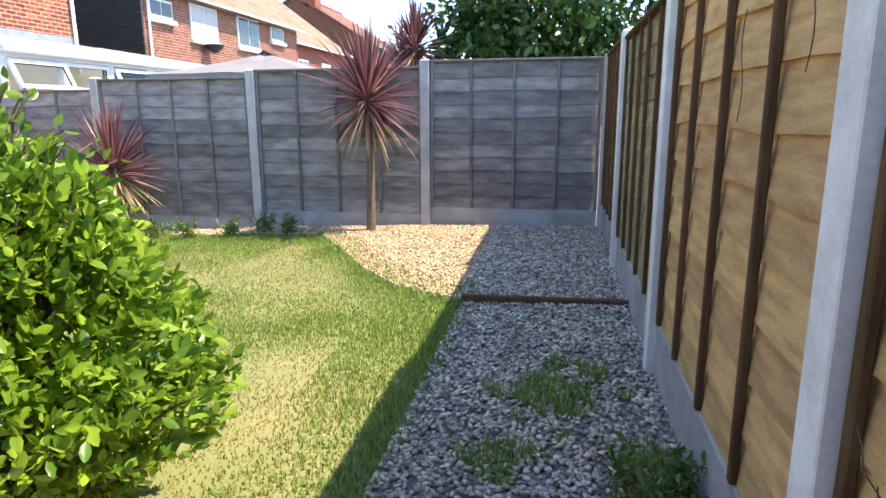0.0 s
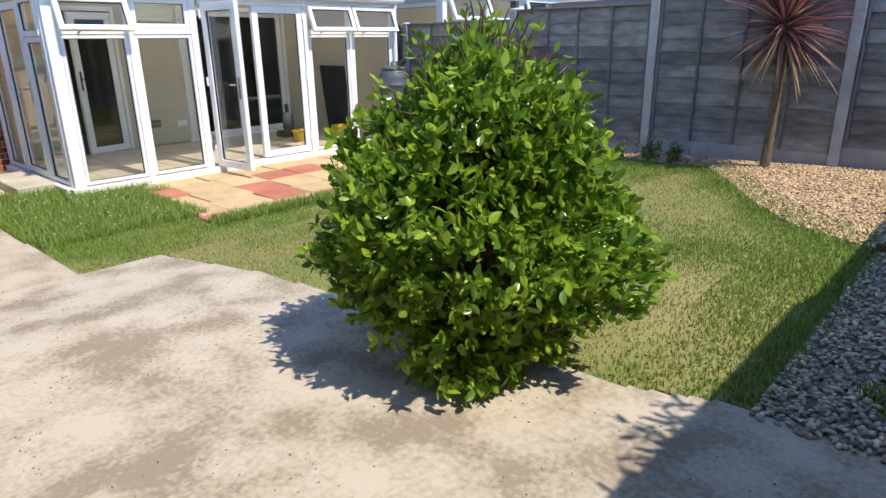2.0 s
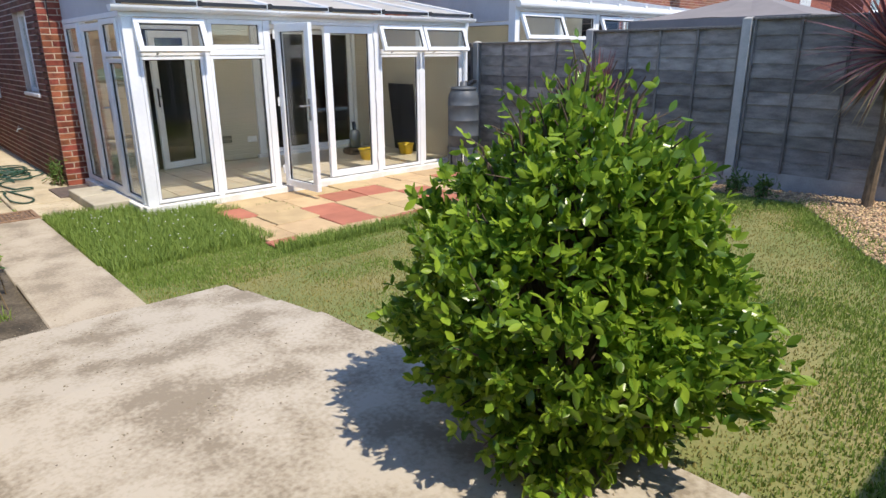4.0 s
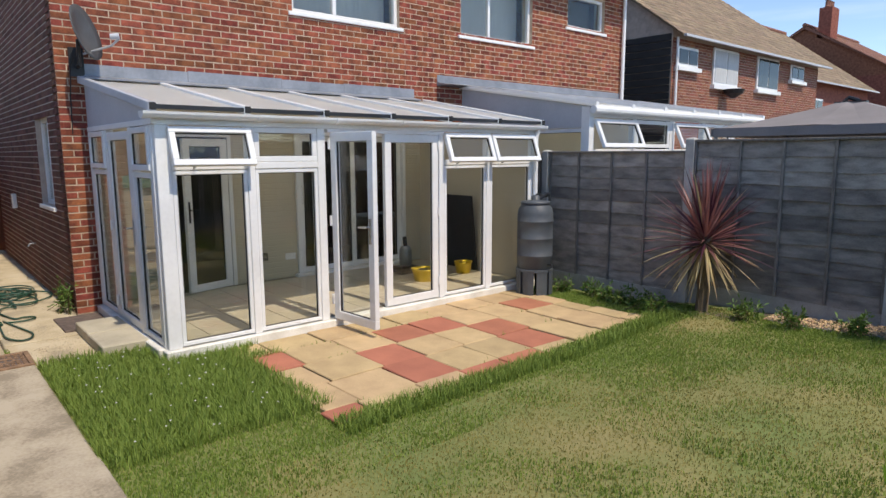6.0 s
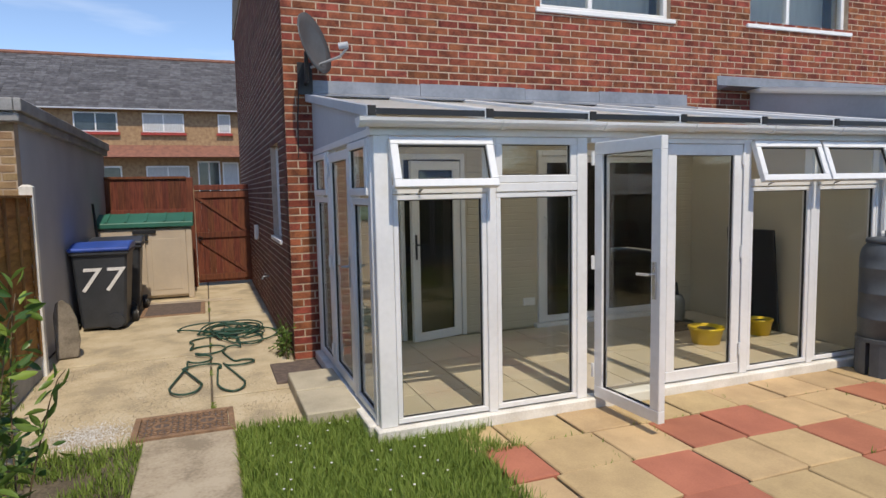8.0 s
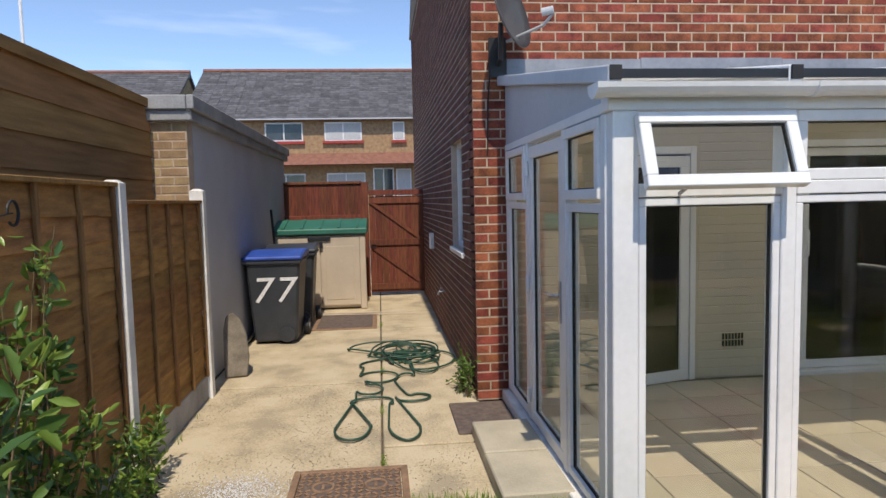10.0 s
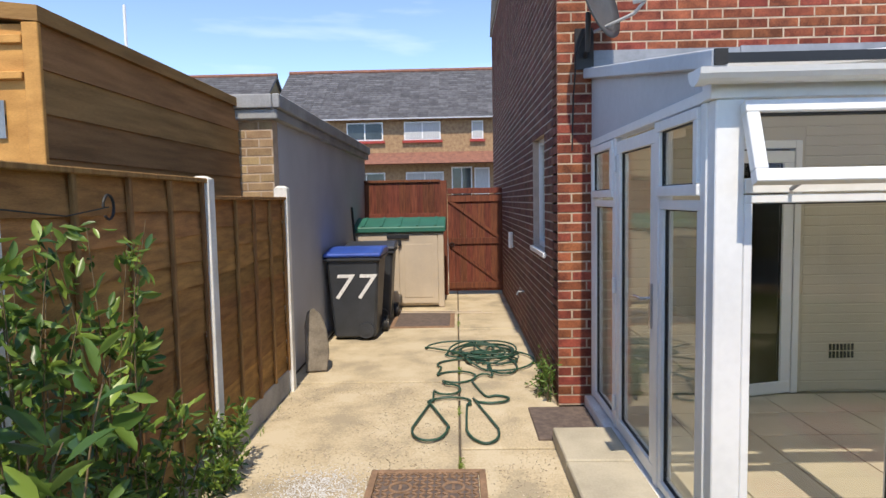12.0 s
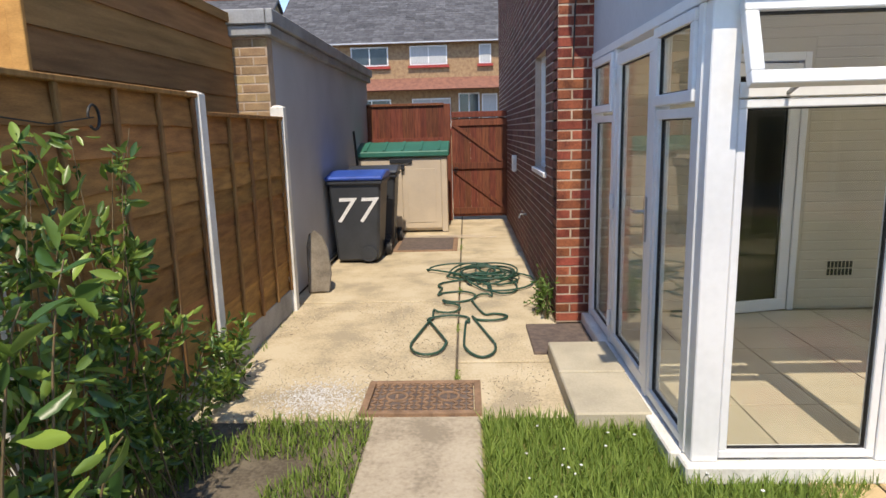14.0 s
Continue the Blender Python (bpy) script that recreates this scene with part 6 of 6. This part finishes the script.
grass("grass", "weedy grass growing through the gravel", 15000, -0.6, 0.4, 1.7, 3.6, lambda x, y: max(1.1 - math.hypot((x + 0.02) / 0.3, (y - 2.55) / 0.32), 1.0 - math.hypot((x - 0.3) / 0.14, (y - 1.95) / 0.3), 0.75 - math.hypot((x + 0.25) / 0.3, (y - 2.0) / 0.2)) + noise.noise((x * 7, y * 7, 3.3)) * 0.9 > 0.3, 0.03, 0.085, GRASS_M, 0.0, 0.9)
grass("grass", "weeds and grass on the soil strip", 9000, -8.0, -5.0, -0.7, 0.27, lambda x, y: noise.noise((x * 1.9, y * 2.2, 2.7)) > -0.05, 0.03, 0.1, GRASS_M, 0.0, 0.9)
grass("grass", "weeds in the patio joints", 7000, -7.3, -5.5, 2.3, 6.0, lambda x, y: min(min(abs(x - r) for r in rows), min(abs(y + 0.1 * (x + 6.74) - c) for c in cols)) < 0.014 and noise.noise((x * 2.2, y * 2.2, 4.4)) > 0.1, 0.02, 0.06, GRASS_M, 0.0, 0.9)
grass("grass", "weeds in the long yard joint", 3000, -14.5, -8.3, 0.70, 0.74, lambda x, y: noise.noise((x * 3.1, 1.0, 2.2)) > 0.15, 0.008, 0.025, GRASS_M, 0.0, 0.9)
grass("grass", "weeds along the yard edges", 1600, -10.2, -7.9, -0.74, 1.5, lambda x, y: y < -0.68 or (abs(x + 7.9) < 0.05 and y > 0.9), 0.02, 0.07, GRASS_M, 0.0, 0.9)
for k, (x, y) in enumerate(((-6.9, 6.45), (-6.5, 6.5), (-5.9, 6.3), (-5.5, 6.2), (-5.3, 6.0), (-4.5, 6.3), (-3.6, 6.3), (-2.9, 6.3), (-4.1, 6.2), (0.28, 1.85), (-3.2, 6.35), (-6.2, 6.35))):
    climber((x, y, gz(x, y)), 9, 0.2, (0.16, 0.16), 8, 0.045, 60 + k, "low green weed growing at the edge", 0, WEED_L)

# ---- pebbles ----
ICO_T = (1 + 5 ** 0.5) / 2
ICO_V = unit(np.array([(-1, ICO_T, 0), (1, ICO_T, 0), (-1, -ICO_T, 0), (1, -ICO_T, 0), (0, -1, ICO_T), (0, 1, ICO_T), (0, -1, -ICO_T), (0, 1, -ICO_T), (ICO_T, 0, -1), (ICO_T, 0, 1), (-ICO_T, 0, -1), (-ICO_T, 0, 1)]))
ICO_F = np.array([(0, 11, 5), (0, 5, 1), (0, 1, 7), (0, 7, 10), (0, 10, 11), (1, 5, 9), (5, 11, 4), (11, 10, 2), (10, 7, 6), (7, 1, 8), (3, 9, 4), (3, 4, 2), (3, 2, 6), (3, 6, 8), (3, 8, 9), (4, 9, 5), (2, 4, 11), (6, 2, 10), (8, 6, 7), (9, 8, 1)])
n = 66000
px_, py_ = gr.uniform(-4.4, 0.4, n), gr.uniform(1.6, 6.72, n)
ok = np.array([in_gravel(a, b) for a, b in zip(px_, py_)])
px_, py_ = px_[ok], py_[ok]
n = len(px_)
szs = np.stack([gr.uniform(0.008, 0.019, n), gr.uniform(0.007, 0.014, n), gr.uniform(0.004, 0.009, n)], 1)
pz_ = gz_np(px_, py_) + 0.002 + gr.uniform(0, 0.012, n)
tilt = unit(np.stack([gr.normal(size=n) * 0.35, gr.normal(size=n) * 0.35, np.ones(n)], 1))
turns = frames_of(tilt, gr.uniform(0, 6.3, n))
places = np.stack([px_, py_, pz_], 1)
# stones past the side fence's shadow edge get the painted sunlit tone
sun_tinted = (py_ > 3.9) & (px_ < -0.7)
single = np.zeros(n, bool)
near_ids = np.argsort((px_ + 0.1) ** 2 + (py_ - 1.8) ** 2)[:280]
single[near_ids] = True
bed = bpy.data.objects["gravel"]
for nm, sel, m_ in (("pebbles", ~sun_tinted & ~single, PEBBLE), ("warm_pebbles", sun_tinted & ~single, PEBBLE_SUN)):
    part(nm, strew(nm, ICO_V, ICO_F, places[sel], turns[sel], szs[sel]), m_, bed, kind="stuff")
def grit(name, label, n, x0, x1, y0, y1, keep, lift, material, s0, s1):
    x, y = gr.uniform(x0, x1, n), gr.uniform(y0, y1, n)
    ok_ = np.array([keep(a, b) for a, b in zip(x, y)])
    x, y = x[ok_], y[ok_]
    k = len(x)
    sz = gr.uniform(s0, s1, (k, 3)) * np.array([1, 1, 0.5])
    up_ = np.tile(np.array([[0.01, 0, 1.0]]), (k, 1))
    me = strew(name, ICO_V, ICO_F, np.stack([x, y, gz_np(x, y) + lift], 1), frames_of(up_, gr.uniform(0, 6.3, k)), sz)
    me.materials.append(material)
    return tagged(new(name, me), label, "grit", kind="stuff")


clump = lambda a, b: noise.noise((a * 1.7, b * 1.7, 9.1)) > -0.1
grit("grit", "loose grit and crumbs on the concrete", 1500, -4.8, 0.3, -1.0, 1.4, clump, 0.002, mat("grit_stone", (0.4, 0.34, 0.25), (0.16, 0.13, 0.09), 0.9, 20, 90, 0.1, island=0.4), 0.002, 0.006)
grit("grit", "loose grit and crumbs on the yard", 5000, -10.4, -7.9, -0.7, 1.3, clump, 0.0, mat("yard_grit_stone", (0.62, 0.54, 0.42), (0.3, 0.24, 0.17), 0.9, 20, 90, 0.1, island=0.4), 0.002, 0.006)
grit("powder_spill", "white powder spilt on the yard concrete", 9000, -8.65, -7.95, -0.5, 0.3, lambda a, b: math.hypot((a + 8.3) / 0.22, (b + 0.1) / 0.25) + gr.normal() * 0.4 < 0.75, 0.0, PAINT77, 0.002, 0.0055)
grit("daisies", "small white daisies in the lawn", 60, -7.8, -5.6, 1.0, 2.0, lambda a, b: True, 0.06, PAINT77, 0.006, 0.01)
peb = fast_mesh("pebble", ICO_V, ICO_F)
for i in near_ids:
    mm = Matrix([[*(turns[i][r] * szs[i]), places[i][r]] for r in range(3)] + [[0, 0, 0, 1]])
    part("pebble", peb, PEBBLE_P, bed, m=mm)

# ---- single bricks of the nearest stretch of wall ----
brick_meshes = {}
for root, p, q, z, m_ in BRICK_SETS:
    w = round(q - p, 3)
    if w not in brick_meshes:
        brick_meshes[w] = Shape().add([(0, 0, 0), (w, 0, 0), (w, 0, BH), (0, 0, BH), (0.003, -0.0035, 0.003), (w - 0.003, -0.0035, 0.003), (w - 0.003, -0.0035, BH - 0.003), (0.003, -0.0035, BH - 0.003)],
                                      [(4, 5, 6, 7), (0, 1, 5, 4), (1, 2, 6, 5), (2, 3, 7, 6), (3, 0, 4, 7), (0, 3, 2, 1)]).mesh("brick")
    part("brick", brick_meshes[w], m_, root, m=pose(p, random.uniform(-0.0015, 0.0015), z))
